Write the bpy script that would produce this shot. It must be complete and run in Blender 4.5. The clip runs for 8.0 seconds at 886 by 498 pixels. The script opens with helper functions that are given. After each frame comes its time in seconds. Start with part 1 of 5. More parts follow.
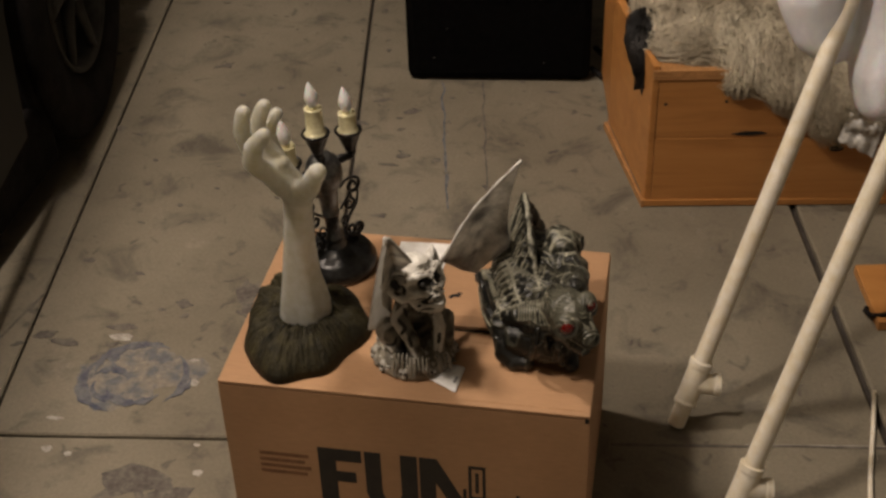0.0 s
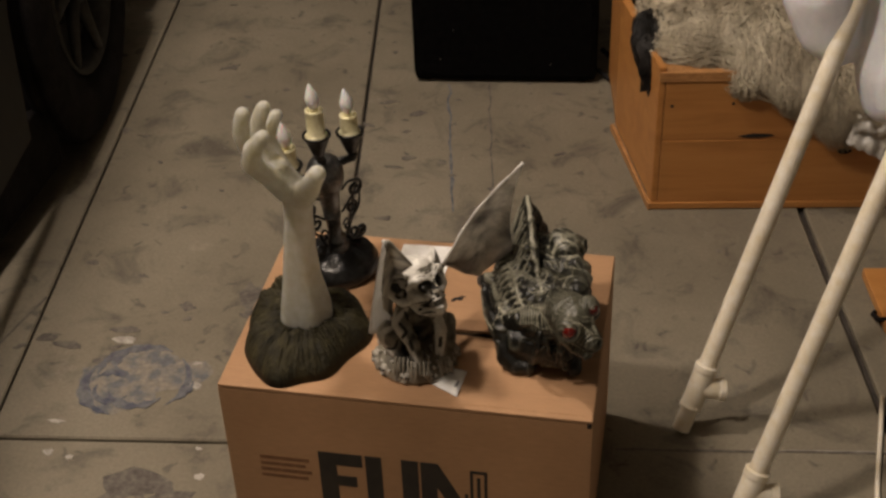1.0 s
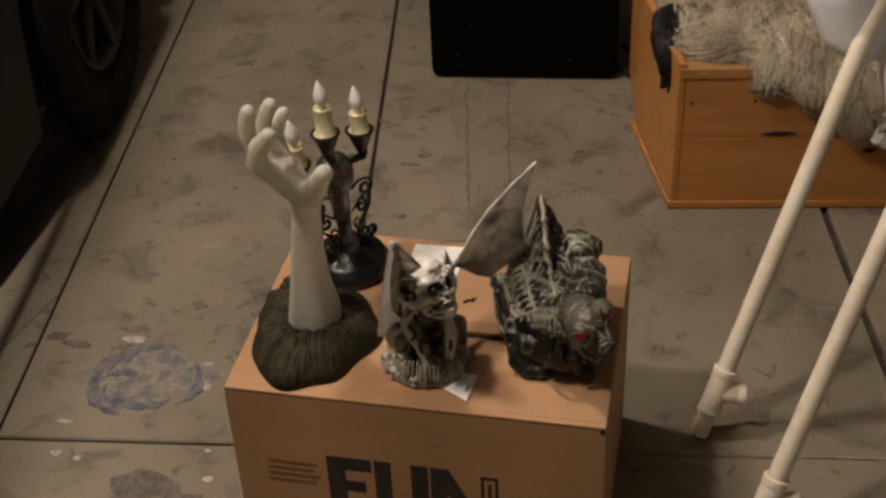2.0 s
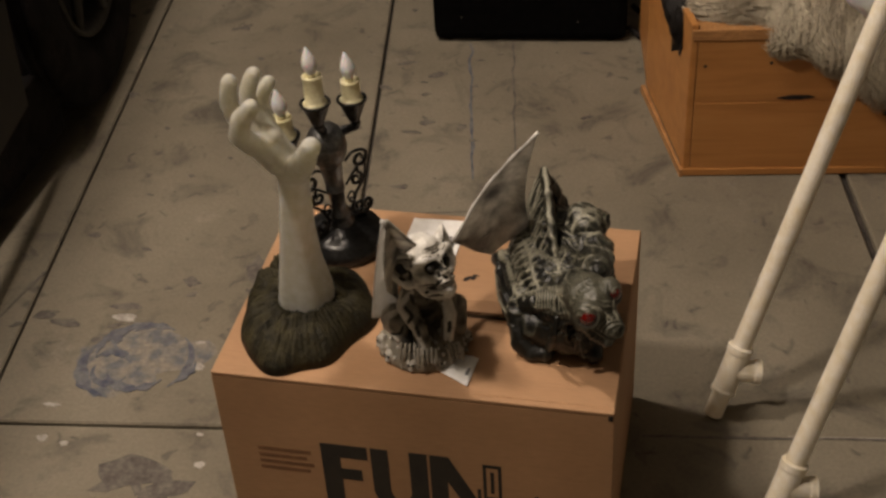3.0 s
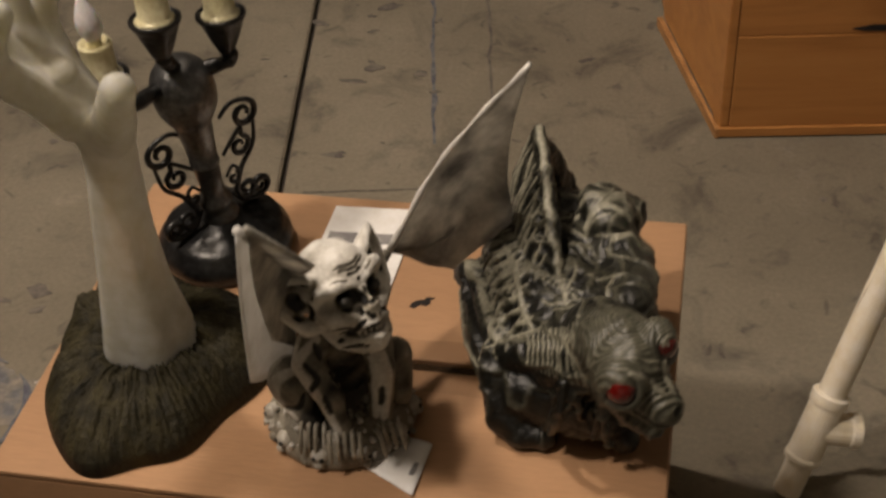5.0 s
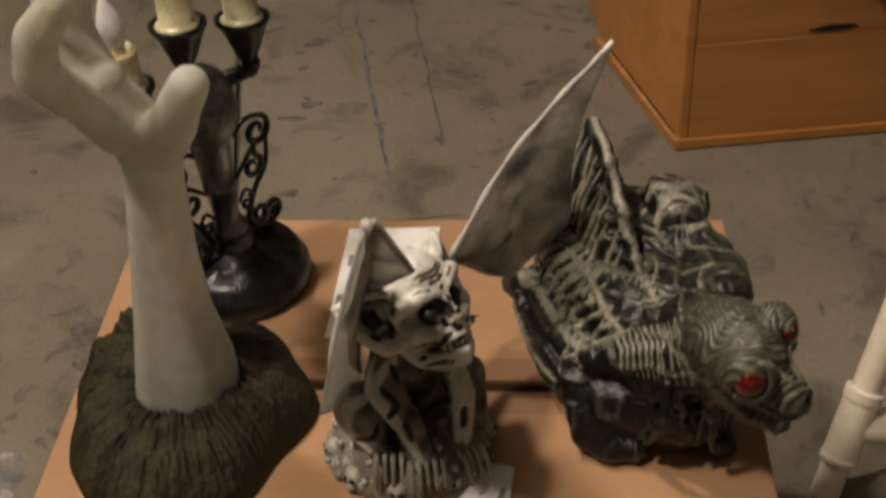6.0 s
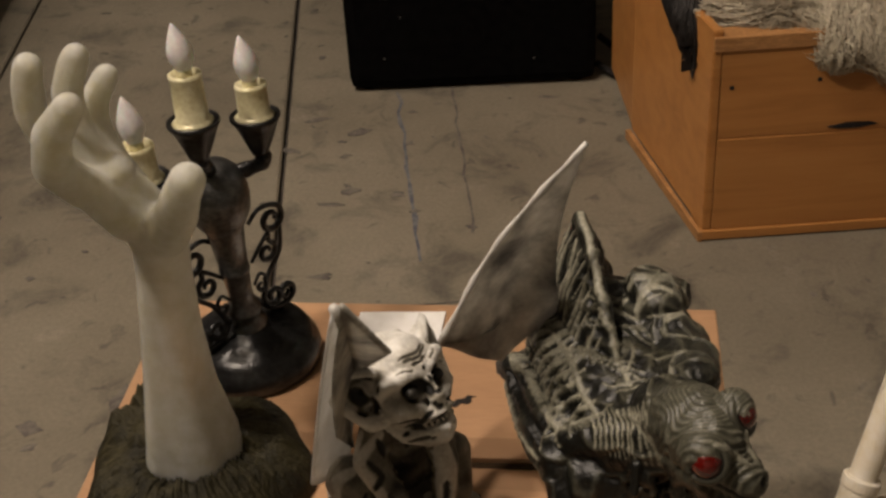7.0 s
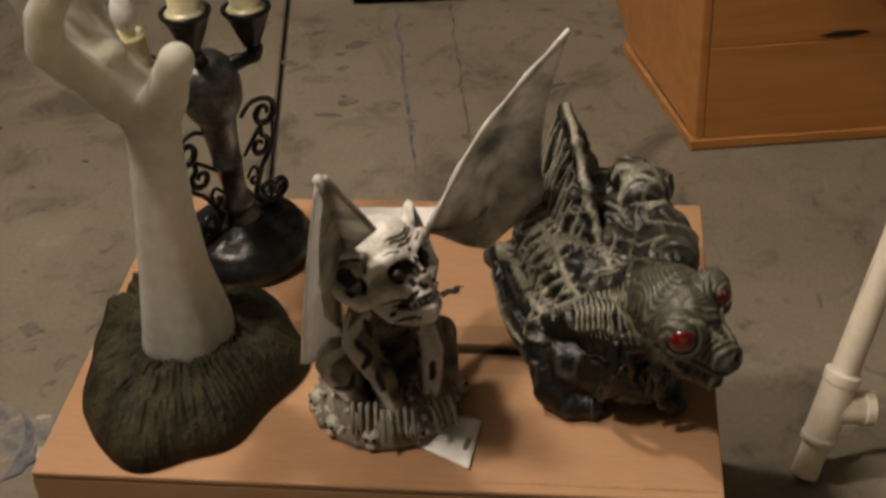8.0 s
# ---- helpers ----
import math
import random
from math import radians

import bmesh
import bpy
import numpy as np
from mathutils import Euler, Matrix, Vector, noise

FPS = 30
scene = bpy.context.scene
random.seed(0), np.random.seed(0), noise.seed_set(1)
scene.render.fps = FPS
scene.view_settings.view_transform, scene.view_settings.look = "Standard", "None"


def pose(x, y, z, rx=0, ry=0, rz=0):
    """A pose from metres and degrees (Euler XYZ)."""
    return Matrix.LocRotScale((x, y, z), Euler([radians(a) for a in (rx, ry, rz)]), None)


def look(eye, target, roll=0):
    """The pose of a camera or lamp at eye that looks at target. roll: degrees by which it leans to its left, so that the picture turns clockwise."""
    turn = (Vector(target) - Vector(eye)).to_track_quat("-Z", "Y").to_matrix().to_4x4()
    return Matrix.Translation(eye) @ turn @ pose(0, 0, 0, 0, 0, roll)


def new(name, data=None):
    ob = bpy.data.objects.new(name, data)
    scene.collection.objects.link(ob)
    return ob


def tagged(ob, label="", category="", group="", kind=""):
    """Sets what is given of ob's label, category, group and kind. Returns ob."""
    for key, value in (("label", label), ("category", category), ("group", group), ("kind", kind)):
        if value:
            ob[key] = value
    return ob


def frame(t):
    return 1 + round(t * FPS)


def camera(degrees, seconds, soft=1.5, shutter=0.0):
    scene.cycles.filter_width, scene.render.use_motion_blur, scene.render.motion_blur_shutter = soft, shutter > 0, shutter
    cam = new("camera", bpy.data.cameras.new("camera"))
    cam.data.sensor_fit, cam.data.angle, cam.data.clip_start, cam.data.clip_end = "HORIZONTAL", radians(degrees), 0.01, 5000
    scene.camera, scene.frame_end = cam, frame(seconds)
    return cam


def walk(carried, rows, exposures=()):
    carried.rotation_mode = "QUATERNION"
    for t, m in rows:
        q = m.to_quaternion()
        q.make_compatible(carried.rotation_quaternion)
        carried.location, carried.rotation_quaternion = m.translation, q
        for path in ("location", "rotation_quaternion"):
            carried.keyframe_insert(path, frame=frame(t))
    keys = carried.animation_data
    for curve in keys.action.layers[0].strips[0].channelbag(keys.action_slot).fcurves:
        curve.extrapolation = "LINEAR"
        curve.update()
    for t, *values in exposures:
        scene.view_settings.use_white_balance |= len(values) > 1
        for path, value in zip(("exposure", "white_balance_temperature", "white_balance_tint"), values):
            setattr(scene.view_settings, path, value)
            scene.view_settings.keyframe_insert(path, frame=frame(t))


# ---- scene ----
from mathutils.bvhtree import BVHTree
from mathutils.kdtree import KDTree

cam = camera(36.6, 8.0, soft=2.7, shutter=0.5)
PATH = [
    (0, (0.539, -1.22, 1.444), (0.23, 0.369, 0.268), -1.9),
    (0.5, (0.545, -1.213, 1.439), (0.227, 0.375, 0.266), -2.1),
    (1, (0.55, -1.206, 1.436), (0.223, 0.381, 0.264), -2.2),
    (2.5, (0.563, -1.137, 1.401), (0.185, 0.426, 0.211), -3.2),
    (3, (0.56, -1.081, 1.376), (0.182, 0.457, 0.155), -3.7),
    (3.5, (0.523, -0.937, 1.349), (0.177, 0.549, 0.056), -4.1),
    (4, (0.486, -0.717, 1.303), (0.167, 0.692, -0.079), -4.0),
    (4.2, (0.504, -0.628, 1.271), (0.144, 0.758, -0.125), -3.5),
    (5.3, (0.421, -0.559, 0.947), (0.121, 0.985, -0.288), -4.7),
    (5.5, (0.368, -0.553, 0.933), (0.161, 0.993, -0.319), -4.0),
    (6, (0.32, -0.546, 0.946), (0.196, 1.047, -0.257), -2.6),
    (6.5, (0.359, -0.57, 0.978), (0.155, 1.056, -0.168), -3.6),
    (7, (0.38, -0.592, 0.982), (0.149, 1.064, -0.115), -3.6),
    (7.5, (0.383, -0.607, 0.973), (0.168, 1.029, -0.157), -3.1),
    (8, (0.396, -0.627, 0.968), (0.159, 0.971, -0.212), -3.8),
]
walk(cam, [(t, look(eye, target, roll)) for t, eye, target, roll in PATH])

# ---- world and light: two warm bulbs under the garage ceiling ----
T = 0.303                       # height of the carton's top
world = bpy.data.worlds.new("night")
world.use_nodes = True
world.node_tree.nodes["Background"].inputs[0].default_value = (0.010, 0.010, 0.012, 1)
scene.world = world
for place, watts, radius in (((-0.56, 0.54, 2.46), 88.0, 0.08), ((-0.58, -0.54, 2.46), 102.0, 0.10)):
    bulb = bpy.data.lights.new("ceiling_bulb", "POINT")
    bulb.energy, bulb.color, bulb.shadow_soft_size = watts, (1.0, 0.85, 0.73), radius
    new("ceiling_bulb", bulb).location = place
scene.view_settings.exposure = 0.0


# ---- materials ----
def mat(name, build, rough=0.6, metal=0.0, bump=0.0, **extra):
    """A material whose colour comes from build(nodes, links) and whose relief is noise of that strength."""
    m = bpy.data.materials.new(name)
    m.use_nodes = True
    n, l = m.node_tree.nodes, m.node_tree.links
    p = n["Principled BSDF"]
    p.inputs["Roughness"].default_value, p.inputs["Metallic"].default_value = rough, metal
    for key, value in extra.items():
        p.inputs[key.replace("_", " ")].default_value = value
    out = build(n, l)
    if isinstance(out, tuple) and not hasattr(out, "links"):
        colour, height = out
    else:
        colour, height = out, None
    l.new(colour, p.inputs["Base Color"])
    if bump and height is not None:
        b = n.new("ShaderNodeBump")
        b.inputs["Strength"].default_value, b.inputs["Distance"].default_value = 1.0, bump
        l.new(height, b.inputs["Height"])
        l.new(b.outputs[0], p.inputs["Normal"])
    return m


def thin(m, share):
    """Lets that share of the light through a thin leaf."""
    n, l = m.node_tree.nodes, m.node_tree.links
    p, t, x = n["Principled BSDF"], n.new("ShaderNodeBsdfTranslucent"), n.new("ShaderNodeMixShader")
    l.new(p.inputs["Base Color"].links[0].from_socket, t.inputs["Color"])
    x.inputs[0].default_value = share
    l.new(p.outputs[0], x.inputs[1])
    l.new(t.outputs[0], x.inputs[2])
    l.new(x.outputs[0], n["Material Output"].inputs["Surface"])
    return m


def coords(n, l, scale=(1, 1, 1), turn=0.0):
    c, m = n.new("ShaderNodeTexCoord"), n.new("ShaderNodeMapping")
    m.inputs["Scale"].default_value = scale
    m.inputs["Rotation"].default_value = (0, 0, turn)
    l.new(c.outputs["Object"], m.inputs["Vector"])
    return m.outputs[0]


def noisy(n, l, at, scale, detail=4.0, rough=0.55, distort=0.0):
    t = n.new("ShaderNodeTexNoise")
    for key, value in (("Scale", scale), ("Detail", detail), ("Roughness", rough), ("Distortion", distort)):
        t.inputs[key].default_value = value
    l.new(at, t.inputs["Vector"])
    return t.outputs["Fac"]


def ramp(n, l, fac, *stops):
    r = n.new("ShaderNodeValToRGB")
    while len(r.color_ramp.elements) < len(stops):
        r.color_ramp.elements.new(0.5)
    for e, (where, colour) in zip(r.color_ramp.elements, stops):
        e.position, e.color = where, (*colour, 1)
    l.new(fac, r.inputs[0])
    return r.outputs[0]


def mixed(n, l, fac, a, b, mode="MIX"):
    m = n.new("ShaderNodeMix")
    m.data_type, m.blend_type = "RGBA", mode
    for value, socket in ((fac, m.inputs[0]), (a, m.inputs[6]), (b, m.inputs[7])):
        if isinstance(value, (int, float)):
            socket.default_value = value
        elif isinstance(value, tuple):
            socket.default_value = (*value, 1)
        else:
            l.new(value, socket)
    return m.outputs[2]


def two_tone(a, b, scale, low=0.35, high=0.65, fine=0.0, stretch=(1, 1, 1)):
    """Colours a and b mixed by noise, with a finer grain over them that also gives the relief."""
    def build(n, l):
        at = coords(n, l, stretch)
        colour = ramp(n, l, noisy(n, l, at, scale), (low, a), (high, b))
        grain = noisy(n, l, at, fine or scale * 6, 3.0, 0.6)
        return mixed(n, l, 0.35, colour, ramp(n, l, grain, (0.3, (0.25, 0.25, 0.25)), (0.7, (0.95, 0.95, 0.95))), "OVERLAY"), grain
    return build


def concrete_nodes(n, l):
    at = coords(n, l)
    big = ramp(n, l, noisy(n, l, at, 1.7, 5.0, 0.6), (0.30, (0.140, 0.119, 0.083)), (0.52, (0.205, 0.177, 0.126)), (0.75, (0.262, 0.229, 0.170)))
    mid = ramp(n, l, noisy(n, l, at, 9.0, 6.0, 0.65, 0.6), (0.32, (0.50, 0.50, 0.52)), (0.47, (0.96, 0.96, 0.96)), (0.7, (1, 1, 1)))
    blotch = ramp(n, l, noisy(n, l, at, 24.0, 3.0, 0.5, 1.2), (0.27, (0.45, 0.45, 0.48)), (0.36, (1, 1, 1)))
    pale = ramp(n, l, noisy(n, l, at, 5.3, 6.0, 0.7), (0.62, (0, 0, 0)), (0.80, (0.10, 0.095, 0.085)))
    grain = noisy(n, l, at, 160.0, 3.0, 0.7)
    c = mixed(n, l, 1.0, big, mid, "MULTIPLY")
    c = mixed(n, l, 0.8, c, blotch, "MULTIPLY")
    c = mixed(n, l, 1.0, c, pale, "ADD")
    c = mixed(n, l, 0.25, c, ramp(n, l, grain, (0.3, (0.3, 0.3, 0.3)), (0.7, (0.8, 0.8, 0.8))), "OVERLAY")
    return c, grain


def cardboard_nodes(n, l):
    at = coords(n, l)
    c = ramp(n, l, noisy(n, l, at, 6.0, 4.0), (0.3, (0.375, 0.210, 0.104)), (0.7, (0.445, 0.258, 0.133)))
    flute = n.new("ShaderNodeTexWave")
    flute.inputs["Scale"].default_value, flute.inputs["Distortion"].default_value = 60.0, 0.6
    l.new(coords(n, l, (0.02, 1, 1)), flute.inputs["Vector"])
    grain = noisy(n, l, coords(n, l, (60, 400, 200)), 1.0, 3.0, 0.6)
    c = mixed(n, l, 0.06, c, flute.outputs["Color"], "OVERLAY")
    return mixed(n, l, 0.16, c, ramp(n, l, grain, (0.3, (0.3, 0.3, 0.3)), (0.7, (0.7, 0.7, 0.7))), "OVERLAY"), grain


def pine_nodes(n, l):
    at = coords(n, l, (1.2, 9.0, 14.0))
    c = ramp(n, l, noisy(n, l, at, 2.4, 6.0, 0.6, 0.8), (0.28, (0.38, 0.160, 0.042)), (0.5, (0.48, 0.215, 0.060)), (0.75, (0.55, 0.260, 0.080)))
    info = n.new("ShaderNodeObjectInfo")
    c = mixed(n, l, 0.5, c, ramp(n, l, info.outputs["Random"], (0.0, (0.78, 0.74, 0.70)), (1.0, (1, 1, 1))), "MULTIPLY")
    grain = noisy(n, l, coords(n, l, (8, 60, 120)), 3.0, 4.0, 0.6)
    return c, grain


M_CONCRETE = mat("worn_concrete", concrete_nodes, 0.78, bump=0.0012)
M_JOINT = mat("dirty_joint", two_tone((0.022, 0.018, 0.014), (0.055, 0.045, 0.036), 20), 0.95)
M_CARD = mat("brown_cardboard", cardboard_nodes, 0.72, bump=0.0004)
M_CARD_EDGE = mat("cardboard_edge", two_tone((0.30, 0.16, 0.075), (0.42, 0.24, 0.12), 60, stretch=(1, 1, 6)), 0.85, bump=0.001)
M_INK = mat("black_ink", two_tone((0.012, 0.009, 0.007), (0.022, 0.016, 0.011), 40), 0.6)
M_INK_FAINT = mat("faded_brown_ink", two_tone((0.16, 0.075, 0.032), (0.23, 0.11, 0.05), 60), 0.8)
M_DARK = mat("dark_gap", two_tone((0.006, 0.004, 0.003), (0.012, 0.008, 0.006), 30), 0.9)
M_TAPE = mat("clear_tape", two_tone((0.36, 0.21, 0.11), (0.42, 0.25, 0.13), 30), 0.06, bump=0.0016, Alpha=0.07, Coat_Weight=1.0, Coat_Roughness=0.05)
M_PAPER = mat("white_paper", two_tone((0.74, 0.72, 0.68), (0.82, 0.80, 0.76), 12), 0.6, bump=0.0003)
M_PRINT = mat("grey_print", two_tone((0.16, 0.15, 0.15), (0.26, 0.25, 0.24), 80), 0.7)
M_WAX = mat("milky_plastic", two_tone((0.66, 0.64, 0.53), (0.76, 0.74, 0.64), 14, fine=90), 0.52, bump=0.0004,
            Subsurface_Weight=0.7, Subsurface_Scale=0.03, Subsurface_Radius=(0.8, 0.75, 0.6), Transmission_Weight=0.50, Specular_IOR_Level=0.35, IOR=1.25)
M_SOIL = mat("painted_soil", two_tone((0.007, 0.006, 0.002), (0.040, 0.033, 0.012), 55, 0.32, 0.72, 240, (1, 1, 0.25)), 0.7, bump=0.003, Specular_IOR_Level=0.3)
M_BLACK_METAL = mat("antique_black_finish", two_tone((0.018, 0.018, 0.018), (0.055, 0.054, 0.052), 45, fine=220), 0.32, 0.75, bump=0.0006)
M_PEWTER = mat("rubbed_pewter_finish", two_tone((0.085, 0.085, 0.082), (0.17, 0.17, 0.165), 60, fine=240), 0.36, 0.85, bump=0.0006)
M_GOLD = mat("pale_gold_sleeve", two_tone((0.62, 0.56, 0.32), (0.74, 0.68, 0.44), 50), 0.32, 0.15, bump=0.0004)
M_BULB = mat("frosted_bulb", two_tone((0.70, 0.69, 0.68), (0.76, 0.75, 0.74), 40), 0.3, Subsurface_Weight=0.3, Subsurface_Scale=0.006)
def brushed(dark, mid, light, breakup=70, turn=0.5):
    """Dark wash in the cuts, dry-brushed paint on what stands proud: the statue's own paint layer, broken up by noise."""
    def build(n, l):
        at = coords(n, l)
        layer = n.new("ShaderNodeAttribute")
        layer.attribute_name = "brush"
        rub = n.new("ShaderNodeMath")
        rub.operation = "MULTIPLY_ADD"
        l.new(noisy(n, l, at, breakup, 5.0, 0.65), rub.inputs[0])
        rub.inputs[1].default_value, rub.inputs[2].default_value = 0.5, -0.25
        total = n.new("ShaderNodeMath")
        total.operation = "ADD"
        l.new(layer.outputs["Fac"], total.inputs[0])
        l.new(rub.outputs[0], total.inputs[1])
        grain = noisy(n, l, at, 320, 3.0, 0.6)
        colour = ramp(n, l, total.outputs[0], (0.08, dark), (turn, mid), (0.92, light))
        return mixed(n, l, 0.3, colour, ramp(n, l, grain, (0.3, (0.25, 0.25, 0.25)), (0.7, (0.85, 0.85, 0.85))), "OVERLAY"), grain
    return build


M_STATUE = mat("washed_and_dry_brushed_bone", brushed((0.010, 0.009, 0.007), (0.24, 0.215, 0.165), (0.74, 0.72, 0.66)), 0.50, bump=0.0008)
M_WING = mat("grey_membrane", two_tone((0.15, 0.142, 0.128), (0.60, 0.57, 0.50), 26, 0.30, 0.62, 90), 0.55, bump=0.0008, Alpha=0.80)
# lighter copy of the membrane, colours in the near wing's lit outer face
M_WING_LIT = mat("lit_membrane", two_tone((0.68, 0.66, 0.61), (0.82, 0.80, 0.76), 24, fine=90), 0.55, bump=0.0008)
thin(M_WING, 0.45)
thin(M_WING_LIT, 0.5)
M_FROG = mat("green_black_dry_brushed_paint", brushed((0.005, 0.005, 0.0035), (0.070, 0.067, 0.046), (0.33, 0.315, 0.24), 80, 0.48), 0.40, bump=0.0008)
M_RED = mat("red_glass", two_tone((0.060, 0.003, 0.002), (0.130, 0.006, 0.004), 90), 0.05, Coat_Weight=1.0)
M_PINE = mat("varnished_pine", pine_nodes, 0.42, bump=0.0004)
M_PINE_EDGE = mat("pine_edge", two_tone((0.30, 0.14, 0.045), (0.44, 0.22, 0.08), 30, stretch=(1, 1, 5)), 0.6, bump=0.0005)
M_PVC = mat("cream_pvc", two_tone((0.74, 0.66, 0.50), (0.80, 0.725, 0.57), 18, fine=60), 0.38, bump=0.0002)
M_FOAM = mat("white_plastic", two_tone((0.82, 0.82, 0.86), (0.87, 0.87, 0.91), 7, fine=60), 0.45, Subsurface_Weight=0.2, Subsurface_Scale=0.03)
M_CASE = mat("black_carpet", two_tone((0.0018, 0.0017, 0.0017), (0.004, 0.0036, 0.0035), 60, fine=500), 1.0, bump=0.001, Specular_IOR_Level=0.03)
M_RUBBER = mat("black_rubber", two_tone((0.007, 0.006, 0.006), (0.016, 0.014, 0.013), 20, fine=140), 0.9, bump=0.001, Specular_IOR_Level=0.12)
M_RIM = mat("dull_alloy", two_tone((0.022, 0.021, 0.018), (0.045, 0.042, 0.037), 12), 0.6, 0.3)
M_CAR = mat("dark_car_paint", two_tone((0.008, 0.0075, 0.006), (0.012, 0.011, 0.009), 4), 0.5, Specular_IOR_Level=0.2)
M_HAIR = mat("grey_synthetic_hair", two_tone((0.36, 0.305, 0.215), (0.66, 0.58, 0.44), 22, 0.34, 0.66, 260, (1, 0.35, 0.35)), 0.55, bump=0.002)
M_HAIR_BLACK = mat("black_synthetic_hair", two_tone((0.006, 0.005, 0.004), (0.018, 0.014, 0.011), 30), 0.55)
M_BAG = mat("milky_bag", two_tone((0.42, 0.40, 0.36), (0.62, 0.60, 0.56), 20), 0.25, bump=0.002)
M_BLUE = mat("smeared_blue_paint", two_tone((0.052, 0.060, 0.086), (0.150, 0.145, 0.142), 40, 0.34, 0.64, 130), 0.75, bump=0.0004)
M_BLUE_WASH = mat("thin_blue_grey_wash", two_tone((0.110, 0.112, 0.118), (0.215, 0.190, 0.148), 34, 0.38, 0.58, 110), 0.78, bump=0.0004)
M_SMUDGE = mat("dark_floor_stain", two_tone((0.075, 0.064, 0.054), (0.150, 0.130, 0.104), 30, fine=120), 0.8)
M_CHALK = mat("white_paint_fleck", two_tone((0.28, 0.255, 0.215), (0.42, 0.39, 0.345), 60), 0.8)
M_WALL = mat("garage_drywall", two_tone((0.20, 0.18, 0.15), (0.25, 0.23, 0.19), 2, fine=60), 0.85, bump=0.0006)


# ---- building helpers ----
def mesh_of(bm, name, *mats, smooth=False):
    bmesh.ops.recalc_face_normals(bm, faces=bm.faces)
    me = bpy.data.meshes.new(name)
    bm.to_mesh(me)
    bm.free()
    for m in mats:
        me.materials.append(m)
    if smooth:
        me.shade_smooth()
    return me


def part(name, bm, material, parent, label="", smooth=False):
    """Links a bmesh as one mesh under a thing or under a part."""
    ob = new(name, mesh_of(bm, name, *(material if isinstance(material, (list, tuple)) else (material,)), smooth=smooth))
    ob.parent = parent
    return tagged(ob, label)


def thing(name, label, category, at=(0, 0, 0), **tags):
    ob = new(name)
    ob.empty_display_size, ob.location = 0.05, at
    return tagged(ob, label, category, **tags)


def solo(name, bm, mats, label, category, smooth=True, **tags):
    ob = new(name, mesh_of(bm, name, *(mats if isinstance(mats, (list, tuple)) else (mats,)), smooth=smooth))
    return tagged(ob, label, category, **tags)


def box(bm, lo, hi, bevel=0.0, turn=None, slot=0):
    """A block between two corners, its edges bevelled, then moved by turn."""
    size, mid = Vector(hi) - Vector(lo), (Vector(hi) + Vector(lo)) / 2
    made = bmesh.ops.create_cube(bm, size=1.0, matrix=Matrix.Translation(mid) @ Matrix.Diagonal((*size, 1)))["verts"]
    if bevel:
        edges = list({e for v in made for e in v.link_edges})
        res = bmesh.ops.bevel(bm, geom=edges, offset=bevel, segments=2, affect="EDGES", profile=0.6)
        made = list({v for f in res["faces"] for v in f.verts} | {v for v in made if v.is_valid})
    if turn is not None:
        bmesh.ops.transform(bm, matrix=turn, verts=made)
    for f in {f for v in made for f in v.link_faces}:
        f.material_index = slot
    return bm


def lathe(bm, rows, sides=32, at=(0, 0, 0), axis=None, slot=0):
    """A turned body from rows of (radius, height) about the z axis, or about the given axis."""
    turn = Vector((0, 0, 1)).rotation_difference(Vector(axis)).to_matrix() if axis is not None else Matrix.Identity(3)
    rings = []
    for r, h in rows:
        rings.append([bm.verts.new(turn @ Vector((max(r, 1e-5) * math.cos(a), max(r, 1e-5) * math.sin(a), h)) + Vector(at))
                      for a in (math.tau * k / sides for k in range(sides))])
    for a, b in zip(rings, rings[1:]):
        for k in range(sides):
            bm.faces.new((a[k], a[(k + 1) % sides], b[(k + 1) % sides], b[k])).material_index = slot
    bm.faces.new(rings[0]).material_index = slot
    bm.faces.new(rings[-1]).material_index = slot
    return bm


def tube(bm, path, radii, sides=10, slot=0, flat=1.0):
    """A rounded tube along a path; radii is a number or one for each point."""
    pts = [Vector(p) for p in path]
    radii = [radii] * len(pts) if isinstance(radii, (int, float)) else list(radii)
    rings, side = [], None
    for k, p in enumerate(pts):
        way = (pts[min(k + 1, len(pts) - 1)] - pts[max(k - 1, 0)]).normalized()
        side = (way.orthogonal() if side is None else side - way * side.dot(way)).normalized()
        up = way.cross(side)
        rings.append([bm.verts.new(p + radii[k] * (math.cos(a) * side + math.sin(a) * up * flat)) for a in (math.tau * j / sides for j in range(sides))])
    for a, b in zip(rings, rings[1:]):
        for k in range(sides):
            bm.faces.new((a[k], a[(k + 1) % sides], b[(k + 1) % sides], b[k])).material_index = slot
    for ring, p, s in ((rings[0], pts[0], 0), (rings[-1], pts[-1], 1)):
        bm.faces.new(ring).material_index = slot
    return bm


def blob(bm, at, radii, turn=(0, 0, 0), slot=0, detail=3):
    m = pose(*at, *turn) @ Matrix.Diagonal((*((radii,) * 3 if isinstance(radii, (int, float)) else radii), 1))
    made = bmesh.ops.create_icosphere(bm, subdivisions=detail, radius=1.0, matrix=m)["verts"]
    for f in {f for v in made for f in v.link_faces}:
        f.material_index = slot
    return bm


def limb(bm, *knots):
    """A tapering limb through knots of (x, y, z, r): cones with balls at the joints, to be fused."""
    for a, b in zip(knots, knots[1:]):
        pa, pb = Vector(a[:3]), Vector(b[:3])
        steps = max(2, int((pb - pa).length / (0.30 * min(a[3], b[3]))))
        for k in range(steps + 1):
            w = k / steps
            blob(bm, pa.lerp(pb, w), a[3] * (1 - w) + b[3] * w, detail=2)
    return bm


